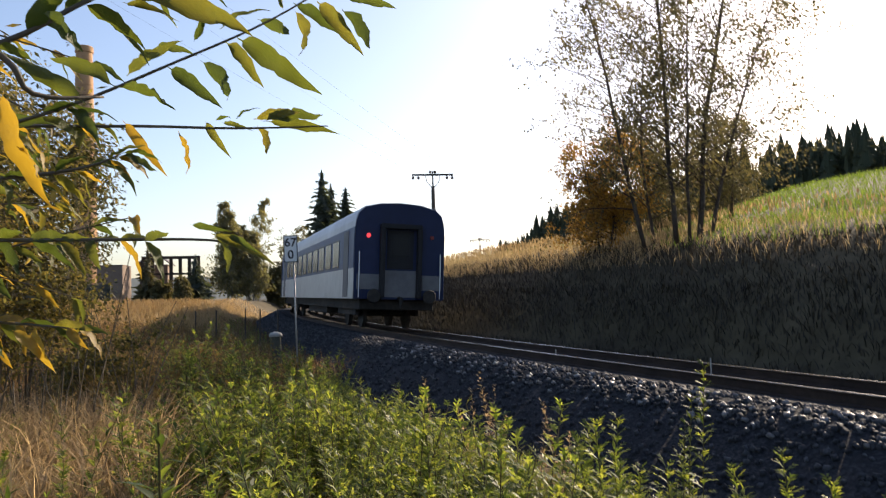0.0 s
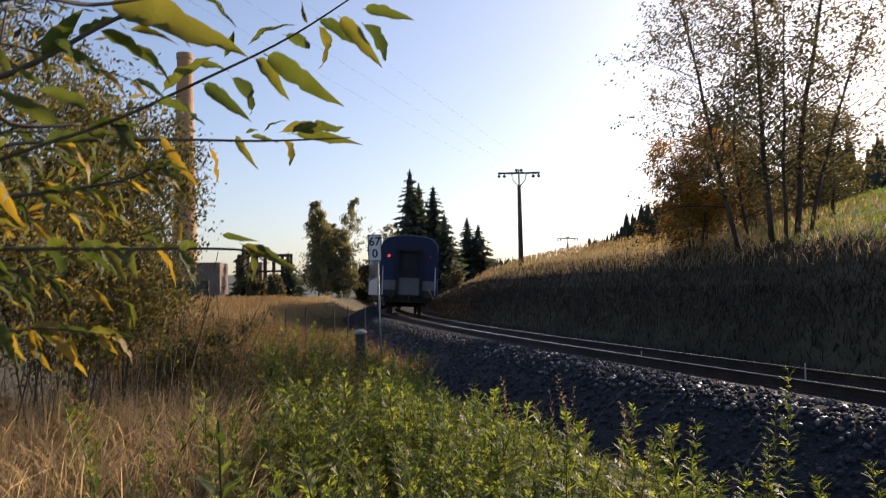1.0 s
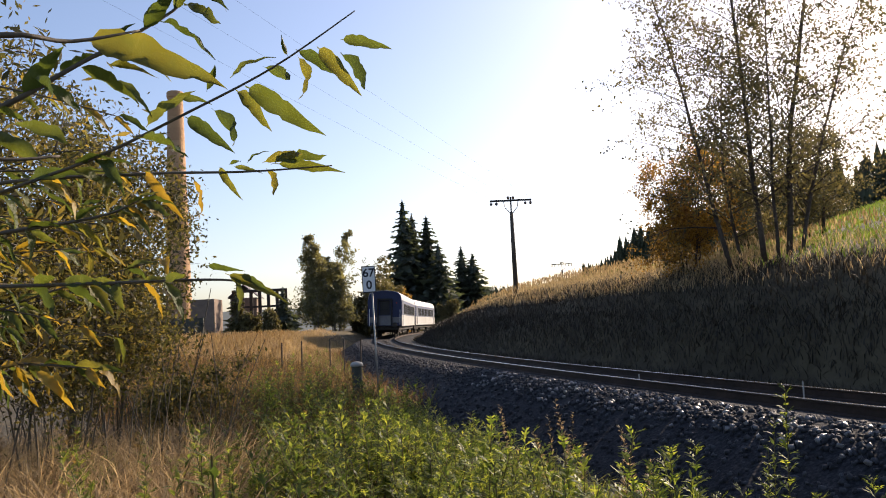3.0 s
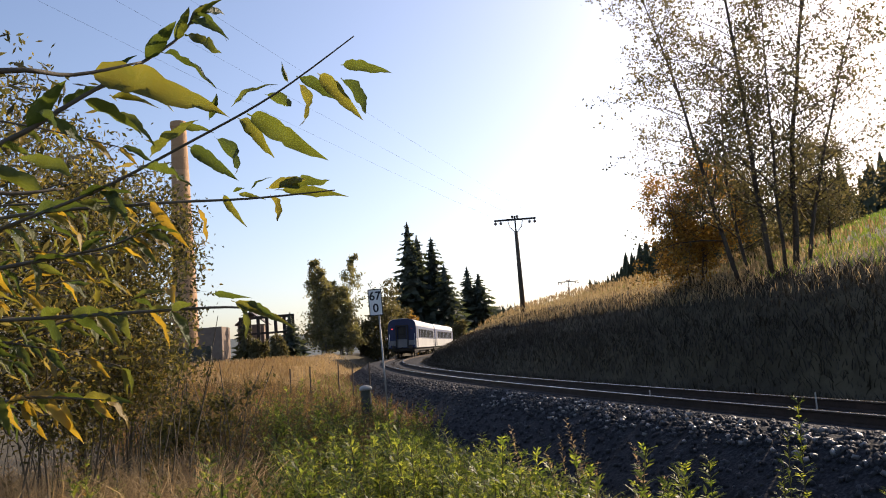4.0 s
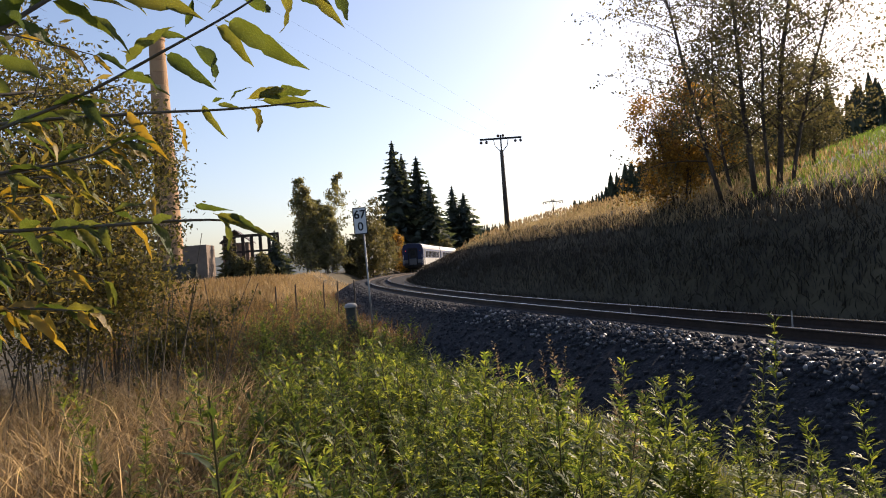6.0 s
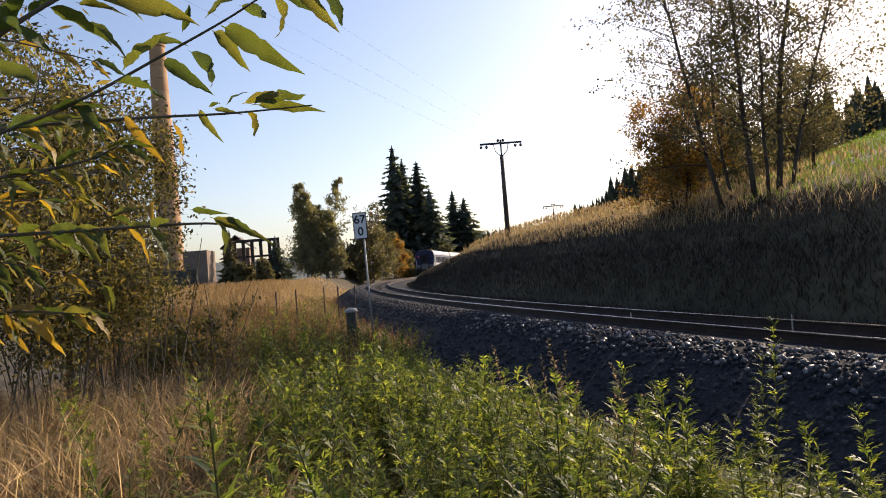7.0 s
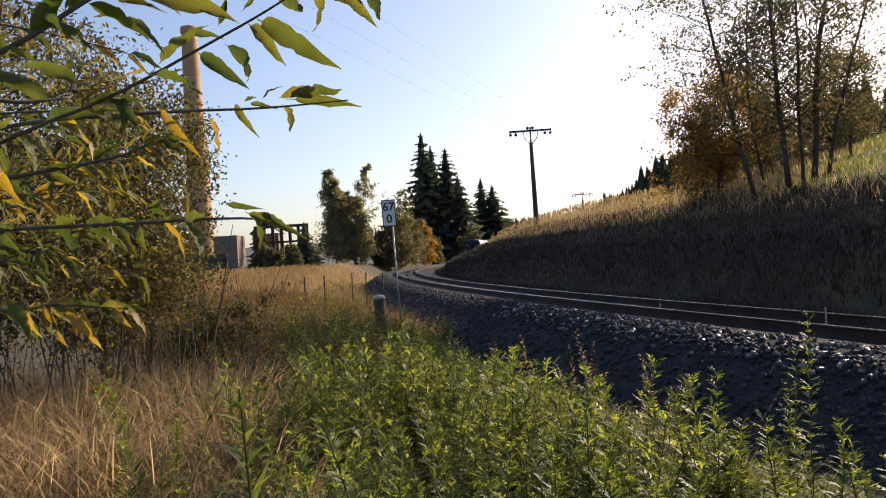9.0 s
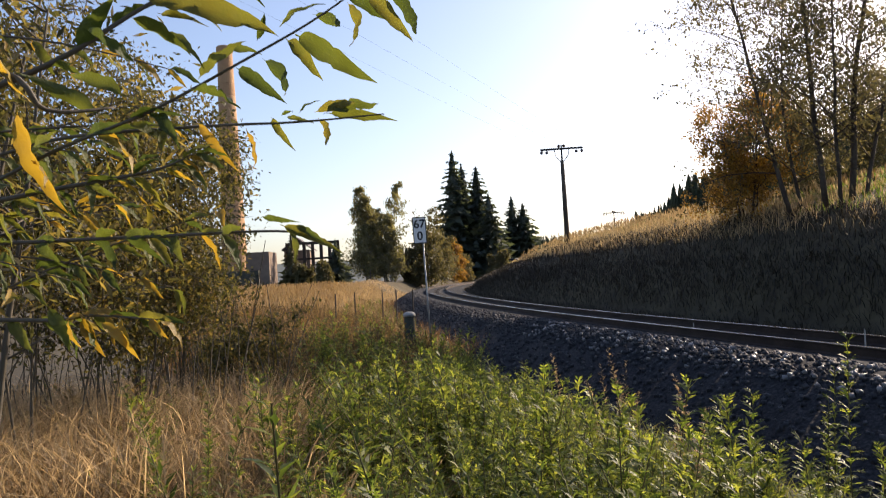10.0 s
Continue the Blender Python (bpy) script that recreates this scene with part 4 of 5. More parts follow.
def build_grass():
    rng = np.random.default_rng(3)

    def make(xy, h0, h1, w0, w1, lean):
        x, y = xy
        n = len(x)
        patch = 0.75 + 0.4 * (0.5 + 0.5 * waves(x, y, 1.3, 0.7))
        return blades(x, y, rng.uniform(h0, h1, n) * patch, rng.uniform(w0, w1, n), lean, rng)

    stuff("bank_grass", "long dull grass covering the bank slope, its shade put into the colour", "grass", joined(make(along_track(26000, -25, 80, 2.3, 4.4, rng), 0.12, 0.34, 0.01, 0.025, 0.8), make(along_track(40000, -30, 62, 3.0, 6.6, rng), 0.14, 0.34, 0.012, 0.03, 0.8)), GRASS_SHADE)
    x, y = (np.concatenate(p) for p in zip(along_track(21000, 11, 60, 5.2, 9.5, rng), along_track(5000, -30, 11, 5.2, 9.5, rng)))
    hx, hy = (np.concatenate(p) for p in zip(along_track(3800, 11, 50, 5.9, 12, rng), along_track(1100, -30, 11, 6.2, 12, rng)))
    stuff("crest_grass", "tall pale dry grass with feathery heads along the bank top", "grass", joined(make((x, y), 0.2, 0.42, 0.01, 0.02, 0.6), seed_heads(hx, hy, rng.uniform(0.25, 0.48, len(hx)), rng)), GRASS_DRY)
    stuff("meadow_grass", "green meadow grass on the slope above the bank", "grass", joined(make(along_track(42000, -30, 40, 8.0, 36, rng), 0.15, 0.35, 0.018, 0.04, 0.6), make(along_track(14000, -30, 12, 6.2, 14, rng), 0.15, 0.34, 0.012, 0.03, 0.6)), GRASS_MEADOW)
    fx, fy = in_sector(30000, -36, -11, 29, 75, rng, 0.75, -4.6)
    gx, gy = in_sector(5000, -32, -12.5, 28, 60, rng, 0.8, -6.0)
    stuff("field_grass", "tall golden dry grass of the open field", "grass", joined(make((fx, fy), 0.35, 0.7, 0.015, 0.035, 0.5), seed_heads(gx, gy, rng.uniform(0.5, 0.75, len(gx)), rng, 0.18, 0.03)), GRASS_FIELD)
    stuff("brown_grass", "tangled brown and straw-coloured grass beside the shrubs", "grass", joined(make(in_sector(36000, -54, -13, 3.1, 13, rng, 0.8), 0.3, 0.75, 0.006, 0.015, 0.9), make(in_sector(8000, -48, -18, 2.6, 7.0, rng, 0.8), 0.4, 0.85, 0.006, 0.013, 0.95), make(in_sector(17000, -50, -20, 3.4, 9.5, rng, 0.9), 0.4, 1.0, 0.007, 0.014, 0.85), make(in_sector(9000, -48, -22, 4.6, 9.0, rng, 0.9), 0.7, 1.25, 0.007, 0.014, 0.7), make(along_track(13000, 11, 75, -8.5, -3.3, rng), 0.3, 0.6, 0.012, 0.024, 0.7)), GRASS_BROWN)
    stuff("russet_grass", "dark russet grass and dead stalks between the thicket and the field", "grass", joined(make(in_sector(24000, -31, -11, 9, 33, rng, 0.85, -4.2), 0.3, 0.8, 0.008, 0.018, 0.7), make(along_track(5000, 10, 48, -5.6, -2.9, rng), 0.35, 0.75, 0.01, 0.02, 0.7)), GRASS_RUSSET)
    stuff("green_grass", "lush green grass among the herbs near the railway ditch", "grass", joined(make(in_sector(13000, -50, 45, 1.5, 6.0, rng, 0.8, -3.9), 0.25, 0.6, 0.005, 0.012, 0.9), make(in_sector(13000, -52, -24, 1.7, 3.6, rng, 0.8, -3.9), 0.25, 0.55, 0.007, 0.014, 0.9), make(in_sector(11000, -48, -15, 1.6, 6.5, rng, 0.8, -3.9), 0.3, 0.75, 0.006, 0.012, 0.9), make(in_sector(9000, -16, 30, 5, 18, rng, 0.8, -4.0), 0.3, 0.6, 0.006, 0.013, 0.8), make(along_track(22000, -14, 12, -6.8, -3.9, rng), 0.15, 0.42, 0.006, 0.013, 0.9), make(along_track(9000, -14, 6, -6.2, -3.8, rng), 0.15, 0.4, 0.012, 0.022, 0.9)), GRASS_GREEN)


# The bank's shade is put into this grass colour, far darker than the crest's.
GRASS_SHADE = material("shaded_slope_grass", [(0.02, 0.018, 0.014), (0.034, 0.029, 0.022), (0.056, 0.047, 0.034)], scale=2, rough=0.7, island=0.6, bump=0, translucent=0.25, glow=(1.4, 1.3, 0.9))
GRASS_RUSSET = material("russet_grass", [(0.05, 0.036, 0.02), (0.13, 0.085, 0.042), (0.26, 0.17, 0.08)], scale=1.2, rough=0.7, island=0.7, bump=0, translucent=0.45, glow=(1.6, 1.35, 0.9))
GRASS_MEADOW = material("meadow_grass", [(0.06, 0.09, 0.02), (0.11, 0.155, 0.034), (0.21, 0.24, 0.07)], scale=2, rough=0.7, island=0.65, bump=0, translucent=0.45, glow=(1.7, 1.8, 0.8))
GRASS_FIELD = material("field_straw", [(0.2, 0.14, 0.07), (0.34, 0.25, 0.135), (0.46, 0.36, 0.21)], scale=2, rough=0.7, island=0.6, bump=0, translucent=0.35, glow=(1.5, 1.3, 0.85))
build_grass()


def leaf_strip(length, width, fold, curl, twist=0.0, stations=(0, 0.12, 0.35, 0.62, 0.85, 1.0), shape=(0.05, 0.55, 1.0, 0.85, 0.45, 0.03)):
    """A folded lance-shaped leaf along +y, curling down: three points a station."""
    v = []
    for u, s in zip(stations, shape):
        w = width * 0.5 * s
        y, z = length * u * (1 - 0.15 * curl * u), -curl * length * u * u * 0.6
        c, k = math.cos(twist * u), math.sin(twist * u)
        for side in (-1, 0, 1):
            dx, dz = side * w, abs(side) * w * fold
            v.append((dx * c - dz * k, y, z + dx * k + dz * c))
    q = [(i * 3 + j, i * 3 + j + 1, i * 3 + j + 4, i * 3 + j + 3) for i in range(len(stations) - 1) for j in (0, 1)]
    return np.array(v), np.array(q)


def turn_z(v, a):
    c, s = math.cos(a), math.sin(a)
    return np.stack([v[:, 0] * c - v[:, 1] * s, v[:, 0] * s + v[:, 1] * c, v[:, 2]], 1)


def tilt_x(v, a):
    c, s = math.cos(a), math.sin(a)
    return np.stack([v[:, 0], v[:, 1] * c - v[:, 2] * s, v[:, 1] * s + v[:, 2] * c], 1)


def herb_arrays(rng, height, leaves, leaf, bare=0.15, feathered=True):
    """Leaves of one upright herb (each of several leaflets), and its stem."""
    pairs = []
    bx, by = rng.normal(0, 0.1, 2) * height
    for i in range(leaves):
        f = bare + (1 - bare) * (i + rng.uniform(0, 1)) / leaves
        L = leaf * (1.25 - 0.75 * f) * rng.uniform(0.75, 1.25)
        a = i * 2.4 + rng.normal(0, 0.4)
        up = 0.1 + 0.75 * f + rng.normal(0, 0.25)
        bits = [leaf_strip(L, L * 0.22, 0.25, rng.uniform(0.1, 0.7), 0.3, (0, 0.42, 1), (0.1, 1, 0.04))]
        if feathered:
            for u, sgn in ((0.35, 1), (0.35, -1), (0.62, 1), (0.62, -1)):
                k = L * 0.45 * (1.15 - 0.4 * u)
                v, q = np.array([(0, 0, 0), (k * 0.17, k * 0.45, 0.02 * k), (0, k, -0.12 * k), (-k * 0.17, k * 0.45, 0.02 * k)]), np.array([(0, 1, 2, 3)])
                bits.append((turn_z(v, -sgn * 0.85) + np.array([0, L * u, -0.1 * L * u * u]), q))
        v, q = joined(*bits)
        v = turn_z(tilt_x(v, up), a) + np.array([bx * f * f, by * f * f, height * f])
        pairs.append((v, q))
    st = blades_free(np.array([[0, 0, 0], [bx * 0.25, by * 0.25, height * 0.5], [bx, by, height]]), 0.008)
    return joined(*pairs), st


def blades_free(pts, w):
    """A thin square stalk through the points."""
    n = len(pts)
    r = np.array([w * (1 - 0.6 * i / (n - 1)) for i in range(n)]) * 0.5
    ring = np.array([(-1, -1, 0), (1, -1, 0), (1, 1, 0), (-1, 1, 0)])
    v = (pts[:, None, :] + ring[None] * r[:, None, None]).reshape(-1, 3)
    q = [(i * 4 + k, i * 4 + (k + 1) % 4, (i + 1) * 4 + (k + 1) % 4, (i + 1) * 4 + k) for i in range(n - 1) for k in range(4)]
    return v, np.array(q)


def scatter(variants, x, y, rng, s0=0.8, s1=1.2):
    z = ground_z(x, y)
    out = []
    for i in range(len(x)):
        v, q = variants[rng.integers(len(variants))]
        k = rng.uniform(s0, s1) * (0.84 + 0.3 * float(waves(x[i], y[i], 2.1, 4.0)))
        out.append((turn_z(v, rng.uniform(0, 6.28)) * k + np.array([x[i], y[i], z[i] - 0.02]), q))
    return joined(*out)


def herb_thicket():
    rng = np.random.default_rng(17)
    made = [herb_arrays(rng, rng.uniform(0.8, 1.08), int(rng.integers(44, 60)), rng.uniform(0.105, 0.15), feathered=i % 3 != 2) for i in range(9)]
    low = [herb_arrays(rng, rng.uniform(0.4, 0.65), 18, 0.13, feathered=i % 2 == 0) for i in range(5)]
    def kept(xy, slack=0.0):
        """The thicket's edge: it draws back from the ballast with distance."""
        x, y = xy
        d, b = np.hypot(x, y), np.degrees(np.arctan2(x, y))
        k = b < np.interp(d, (2.3, 3.4, 4.8, 6.2, 7.5, 8.4, 14), (8.5, 6.0, 3.4, 0.8, -3.0, -7.0, -9.5)) + slack + rng.normal(0, 0.9, len(x))
        return x[k], y[k]

    x, y = kept(in_sector(1200, -29, 9, 2.5, 8.6, rng, 0.7, -4.0))
    loose = np.degrees(np.arctan2(x, y)) > -22.5 + rng.normal(0, 3.0, len(x))
    x, y = x[loose], y[loose]
    lx, ly = kept(in_sector(760, -46, 40, 1.5, 9.5, rng, 0.75, -3.7), 2.0)
    rx, ry = in_sector(150, 4, 34, 1.9, 3.9, rng, 0.7, -2.6)
    wx, wy = (np.concatenate(p) for p in zip(along_track(190, 9, 46, -5.6, -3.6, rng), in_sector(90, -17.5, -11, 11.5, 14.4, rng, 0.8, -4.0), along_track(240, -10, 9, -6.4, -4.0, rng)))
    lx, ly = np.concatenate([lx, rx, wx]), np.concatenate([ly, ry, wy])
    fx, fy = (np.concatenate(p) for p in zip(in_sector(190, -17, -4, 8, 16, rng, 0.8, -4.2), in_sector(70, -17.5, -12, 11.8, 14.2, rng, 0.8, -3.9), in_sector(16, -14.6, -12.6, 13.2, 14.6, rng, 0.8, -3.9), along_track(150, 10, 42, -5.4, -3.2, rng)))
    tx, ty = in_sector(300, -21, -9, 7.0, 13.8, rng, 0.5, -4.4)
    sx, sy = in_sector(70, -33, -19, 3.2, 7.5, rng, 0.7, -4.4)
    x, y = np.concatenate([x, tx, sx]), np.concatenate([y, ty, sy])
    thick = waves(x, y, 2.1, 4.0) > rng.uniform(-0.62, -0.12, len(x))
    x, y = x[thick], y[thick]
    state = rng.bit_generator.state
    leaves = joined(scatter([m[0] for m in made], x, y, rng), scatter([m[0] for m in low], lx, ly, rng), scatter([m[0] for m in made], fx, fy, rng, 0.5, 0.8))
    rng.bit_generator.state = state
    stems = joined(scatter([m[1] for m in made], x, y, rng), scatter([m[1] for m in low], lx, ly, rng), scatter([m[1] for m in made], fx, fy, rng, 0.5, 0.8))
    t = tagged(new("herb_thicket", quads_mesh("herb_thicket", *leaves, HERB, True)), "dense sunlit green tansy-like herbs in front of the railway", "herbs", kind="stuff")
    part("stems", quads_mesh("stems", *stems, HERBSTEM, False), HERBSTEM, t)


herb_thicket()

HERB_DEAD = material("withered_herb_leaves", [(0.04, 0.03, 0.018), (0.11, 0.075, 0.04), (0.24, 0.16, 0.08)], scale=3, rough=0.6, island=0.7, bump=0, translucent=0.5)


def withered_herbs():
    """Brown dying herbs between the green thicket and the field."""
    rng = np.random.default_rng(29)
    made = [herb_arrays(rng, rng.uniform(0.75, 1.0), int(rng.integers(26, 40)), rng.uniform(0.09, 0.12), feathered=i % 2 == 0) for i in range(6)]
    x, y = in_sector(900, -29, -12.5, 7.5, 16, rng, 0.8, -4.6)
    sx, sy = in_sector(60, -44, -24, 5.6, 8.4, rng, 0.7)
    x, y = np.concatenate([x, sx]), np.concatenate([y, sy])
    far = [herb_arrays(rng, rng.uniform(0.7, 1.0), 17, 0.17, feathered=False) for i in range(6)]
    gx, gy = in_sector(1700, -31, -12.0, 15, 33, rng, 0.85, -4.4)
    state = rng.bit_generator.state
    leaves = joined(scatter([m[0] for m in made], x, y, rng, 0.8, 1.25), scatter([m[0] for m in far], gx, gy, rng, 0.7, 1.1))
    rng.bit_generator.state = state
    stems = joined(scatter([m[1] for m in made], x, y, rng, 0.8, 1.25), scatter([m[1] for m in far], gx, gy, rng, 0.7, 1.1))
    t = tagged(new("withered_herbs", quads_mesh("withered_herbs", *leaves, HERB_DEAD, True)), "brown withered herbs between the green thicket and the field", "herbs", kind="stuff")
    part("stems", quads_mesh("stems", *stems, HERBSTEM, False), HERBSTEM, t)


withered_herbs()


def weed(label, bearing, d, height, leaf, seed, mat):
    rng = np.random.default_rng(seed)
    x, y = polar(bearing, d)
    t = thing("weed", label, "plant", "tall weeds at the ballast foot", at=pose(x, y, float(ground_z(x, y)[0]) - 0.03))
    for k in range(5):
        lv, st = herb_arrays(rng, height * 1.45 * (1 - 0.13 * k), 64, leaf * 1.2, 0.06, k != 1)
        off = np.array([rng.normal(0, 0.13), rng.normal(0, 0.13), 0])
        stem = part("stem", quads_mesh("stem", st[0] + off, st[1], HERBSTEM, False), HERBSTEM, t, "reddish stalk")
        part("leaves", quads_mesh("leaves", lv[0] + off, lv[1], mat, True), mat, stem)
    return t


WEEDS = ((9.6, 4.9, 0.85, 0.13, 51, HERB), (7.4, 5.0, 0.78, 0.12, 52, HERB), (15.2, 5.4, 1.1, 0.1, 53, HERB), (8.4, 4.5, 0.75, 0.12, 54, HERB), (18.6, 4.6, 0.75, 0.12, 56, HERB),
         (8.7, 5.3, 0.8, 0.12, 57, HERB), (20.5, 4.8, 0.8, 0.11, 58, HERB), (5.6, 7.2, 0.75, 0.08, 59, GRASS_BROWN), (1.5, 8.2, 0.85, 0.07, 60, GRASS_BROWN), (-0.8, 8.4, 0.8, 0.07, 61, GRASS_BROWN), (17.0, 4.0, 0.5, 0.12, 62, HERB), (24.0, 4.6, 0.7, 0.12, 63, HERB), (6.4, 4.6, 0.7, 0.12, 64, HERB), (19.5, 3.7, 0.55, 0.12, 65, HERB), (22.0, 4.0, 0.6, 0.12, 66, HERB), (9.4, 4.2, 0.7, 0.12, 67, HERB), (26.5, 4.2, 0.65, 0.12, 68, HERB), (-14.9, 12.6, 0.5, 0.1, 69, HERB), (-13.6, 13.0, 0.48, 0.1, 70, HERB), (-12.5, 13.2, 0.45, 0.1, 71, HERB), (-15.6, 13.4, 0.5, 0.1, 72, HERB), (-14.2, 13.8, 0.5, 0.1, 73, HERB))
for bb, dd, hh, lf, sd_, mt in WEEDS:
    weed("tall leafy weed growing at the foot of the ballast" if mt is HERB else "thin withered weed stalk beside the ballast", bb, dd, hh, lf, sd_, mt)


def stalks():
    """Bare upright stems under the shrubs."""
    rng = np.random.default_rng(23)
    out = []
    x, y = in_sector(110, -44, -23, 7.0, 11.5, rng, 0.9)
    z = ground_z(x, y)
    for i in range(len(x)):
        h = rng.uniform(0.9, 2.3)
        a, b = rng.normal(0, 0.14, 2) * h
        v, q = blades_free(np.array([[0, 0, 0], [a * 0.3, b * 0.3, h * 0.5], [a, b, h]]), rng.uniform(0.007, 0.016))
        out.append((v + np.array([x[i], y[i], z[i]]), q))
    stuff("bare_stems", "thicket of thin bare brown stems under the shrubs", "shrub stems", joined(*out), TWIG)


stalks()

# ---- shrubs beside the camera's spot ----
broadleaf("shrub", "tall many-stemmed shrub with dull green and yellow leaves", *polar(-34.5, 7.4), 8, 3.7, LEAF_SHRUB, TWIG, leaf=0.045, per_tip=14, spread=0.6, forks=(22, 4), up=0.05, cloud=0.16, seed=71, radius=0.0036, low=0.42, tilt=0.22, shrink=(0.27, 0.5), aspect=0.45, category="shrub")
broadleaf("shrub", "open many-stemmed shrub with sparse small leaves", *polar(-29.8, 9.0), 6, 3.5, LEAF_SHRUB, TWIG, leaf=0.048, per_tip=10, spread=0.6, forks=(20, 4), up=0.05, cloud=0.16, seed=72, radius=0.0036, low=0.36, tilt=0.2, shrink=(0.27, 0.5), aspect=0.5, category="shrub")
broadleaf("shrub", "dense many-stemmed shrub with yellow-brown leaves", *polar(-40.0, 6.4), 9, 4.3, LEAF_SHRUB, TWIG, leaf=0.047, per_tip=14, spread=0.6, forks=(22, 4), up=0.05, cloud=0.16, seed=73, radius=0.0036, low=0.4, tilt=0.22, shrink=(0.27, 0.5), aspect=0.4, category="shrub")
broadleaf("shrub", "low straggling shrub with dull brown leaves", *polar(-24.6, 10.5), 6, 1.5, LEAF_SHRUB, TWIG, leaf=0.06, per_tip=5, spread=0.7, forks=(12, 4), up=0.03, cloud=0.12, seed=74, radius=0.007, low=0.1, tilt=0.3, shrink=(0.3, 0.5), aspect=0.5, category="shrub")


# ---- the willow that reaches into view ----
BRANCHES = {
    "upper": ((-1.3, 1.22, 1.72), (-0.926, 1.161, 1.841), (-0.694, 1.136, 1.897), (-0.512, 1.091, 1.945), (-0.364, 1.046, 1.985), (-0.236, 1.024, 2.047)),
    "middle": ((-1.35, 1.25, 1.8), (-0.954, 1.196, 1.878), (-0.642, 1.161, 1.872), (-0.429, 1.096, 1.848), (-0.294, 1.087, 1.845)),
    "lower": ((-1.3, 1.2, 1.72), (-0.936, 1.173, 1.708), (-0.653, 1.125, 1.697), (-0.472, 1.103, 1.69), (-0.405, 1.1, 1.675)),
    "lowest": ((-1.2, 1.12, 1.6), (-0.814, 1.02, 1.579), (-0.7, 0.98, 1.583), (-0.6, 0.982, 1.572)),
    "near": ((-0.95, 0.75, 1.78), (-0.586, 0.715, 1.837), (-0.486, 0.762, 1.905), (-0.409, 0.831, 1.986), (-0.382, 0.832, 2.02)),
    "inner": ((-1.1, 0.98, 1.72), (-0.756, 0.926, 1.749), (-0.622, 1.015, 1.781), (-0.569, 1.041, 1.805)),
    "close": ((-0.95, 0.66, 1.86), (-0.62, 0.545, 1.825), (-0.43, 0.505, 1.775), (-0.40, 0.515, 1.745), (-0.37, 0.555, 1.752)),
    "high": ((-0.8, 0.62, 1.82), (-0.482, 0.586, 1.867), (-0.42, 0.649, 1.884), (-0.38, 0.70, 1.91)),
}


# single leaves that stand clear of the tangle: stalk end, then tip
CLEAR_LEAVES = {
    "upper": (
        (-0.446, 1.091, 1.990, -0.391, 1.071, 2.032), (-0.489, 1.101, 1.977, -0.456, 1.081, 2.014), (-0.417, 1.071, 1.971, -0.302, 1.051, 1.896),
        (-0.442, 1.101, 1.976, -0.381, 1.081, 1.918), (-0.474, 1.081, 1.944, -0.391, 1.061, 1.878), (-0.533, 1.121, 1.947, -0.453, 1.101, 1.888),
        (-0.600, 1.101, 1.916, -0.489, 1.081, 1.885), (-0.586, 1.101, 1.930, -0.509, 1.081, 1.979), (-0.564, 1.131, 1.976, -0.499, 1.111, 1.985),
        (-0.337, 1.071, 2.009, -0.290, 1.051, 1.930), (-0.300, 1.051, 2.011, -0.237, 1.031, 1.936), (-0.266, 1.051, 1.999, -0.206, 1.031, 1.942),
        (-0.265, 1.051, 2.018, -0.193, 1.031, 1.996), (-0.353, 1.081, 2.012, -0.358, 1.061, 2.041),
        (-0.390, 1.075, 1.998, -0.318, 1.060, 1.968), (-0.335, 1.065, 2.014, -0.262, 1.045, 1.975)),
    "middle": (
        (-0.431, 1.111, 1.864, -0.405, 1.091, 1.885), (-0.404, 1.101, 1.861, -0.324, 1.081, 1.876), (-0.384, 1.101, 1.857, -0.287, 1.081, 1.848),
        (-0.388, 1.091, 1.857, -0.304, 1.071, 1.868), (-0.398, 1.101, 1.852, -0.363, 1.081, 1.808), (-0.476, 1.111, 1.863, -0.438, 1.091, 1.810),
        (-0.465, 1.121, 1.866, -0.427, 1.101, 1.872), (-0.448, 1.101, 1.858, -0.410, 1.081, 1.848)),
    "lower": (
        (-0.465, 1.101, 1.698, -0.376, 1.081, 1.666), (-0.459, 1.101, 1.696, -0.417, 1.081, 1.649), (-0.495, 1.101, 1.712, -0.440, 1.081, 1.705),
        (-0.443, 1.101, 1.695, -0.394, 1.081, 1.672)),
    "close": ((-0.381, 0.550, 1.746, -0.426, 0.540, 1.785), (-0.364, 0.560, 1.761, -0.404, 0.550, 1.793)),
    "high": ((-0.453, 0.721, 1.915, -0.306, 0.711, 1.864), (-0.496, 0.701, 1.873, -0.444, 0.691, 1.853), (-0.427, 0.721, 1.888, -0.377, 0.711, 1.873), (-0.523, 0.901, 1.936, -0.469, 0.891, 1.903)),
}
CLEAR_GOLD = {
    "middle": ((-0.592, 1.101, 1.866, -0.529, 1.081, 1.790), (-0.510, 1.091, 1.845, -0.474, 1.071, 1.785)),
    "close": ((-0.411, 0.500, 1.744, -0.396, 0.490, 1.668), (-0.402, 0.500, 1.706, -0.374, 0.490, 1.687), (-0.429, 0.500, 1.800, -0.415, 0.490, 1.750)),
}
CLEAR_FROM = {"upper": -0.66, "middle": -0.66, "lower": -0.54, "close": -0.62, "high": -0.56}


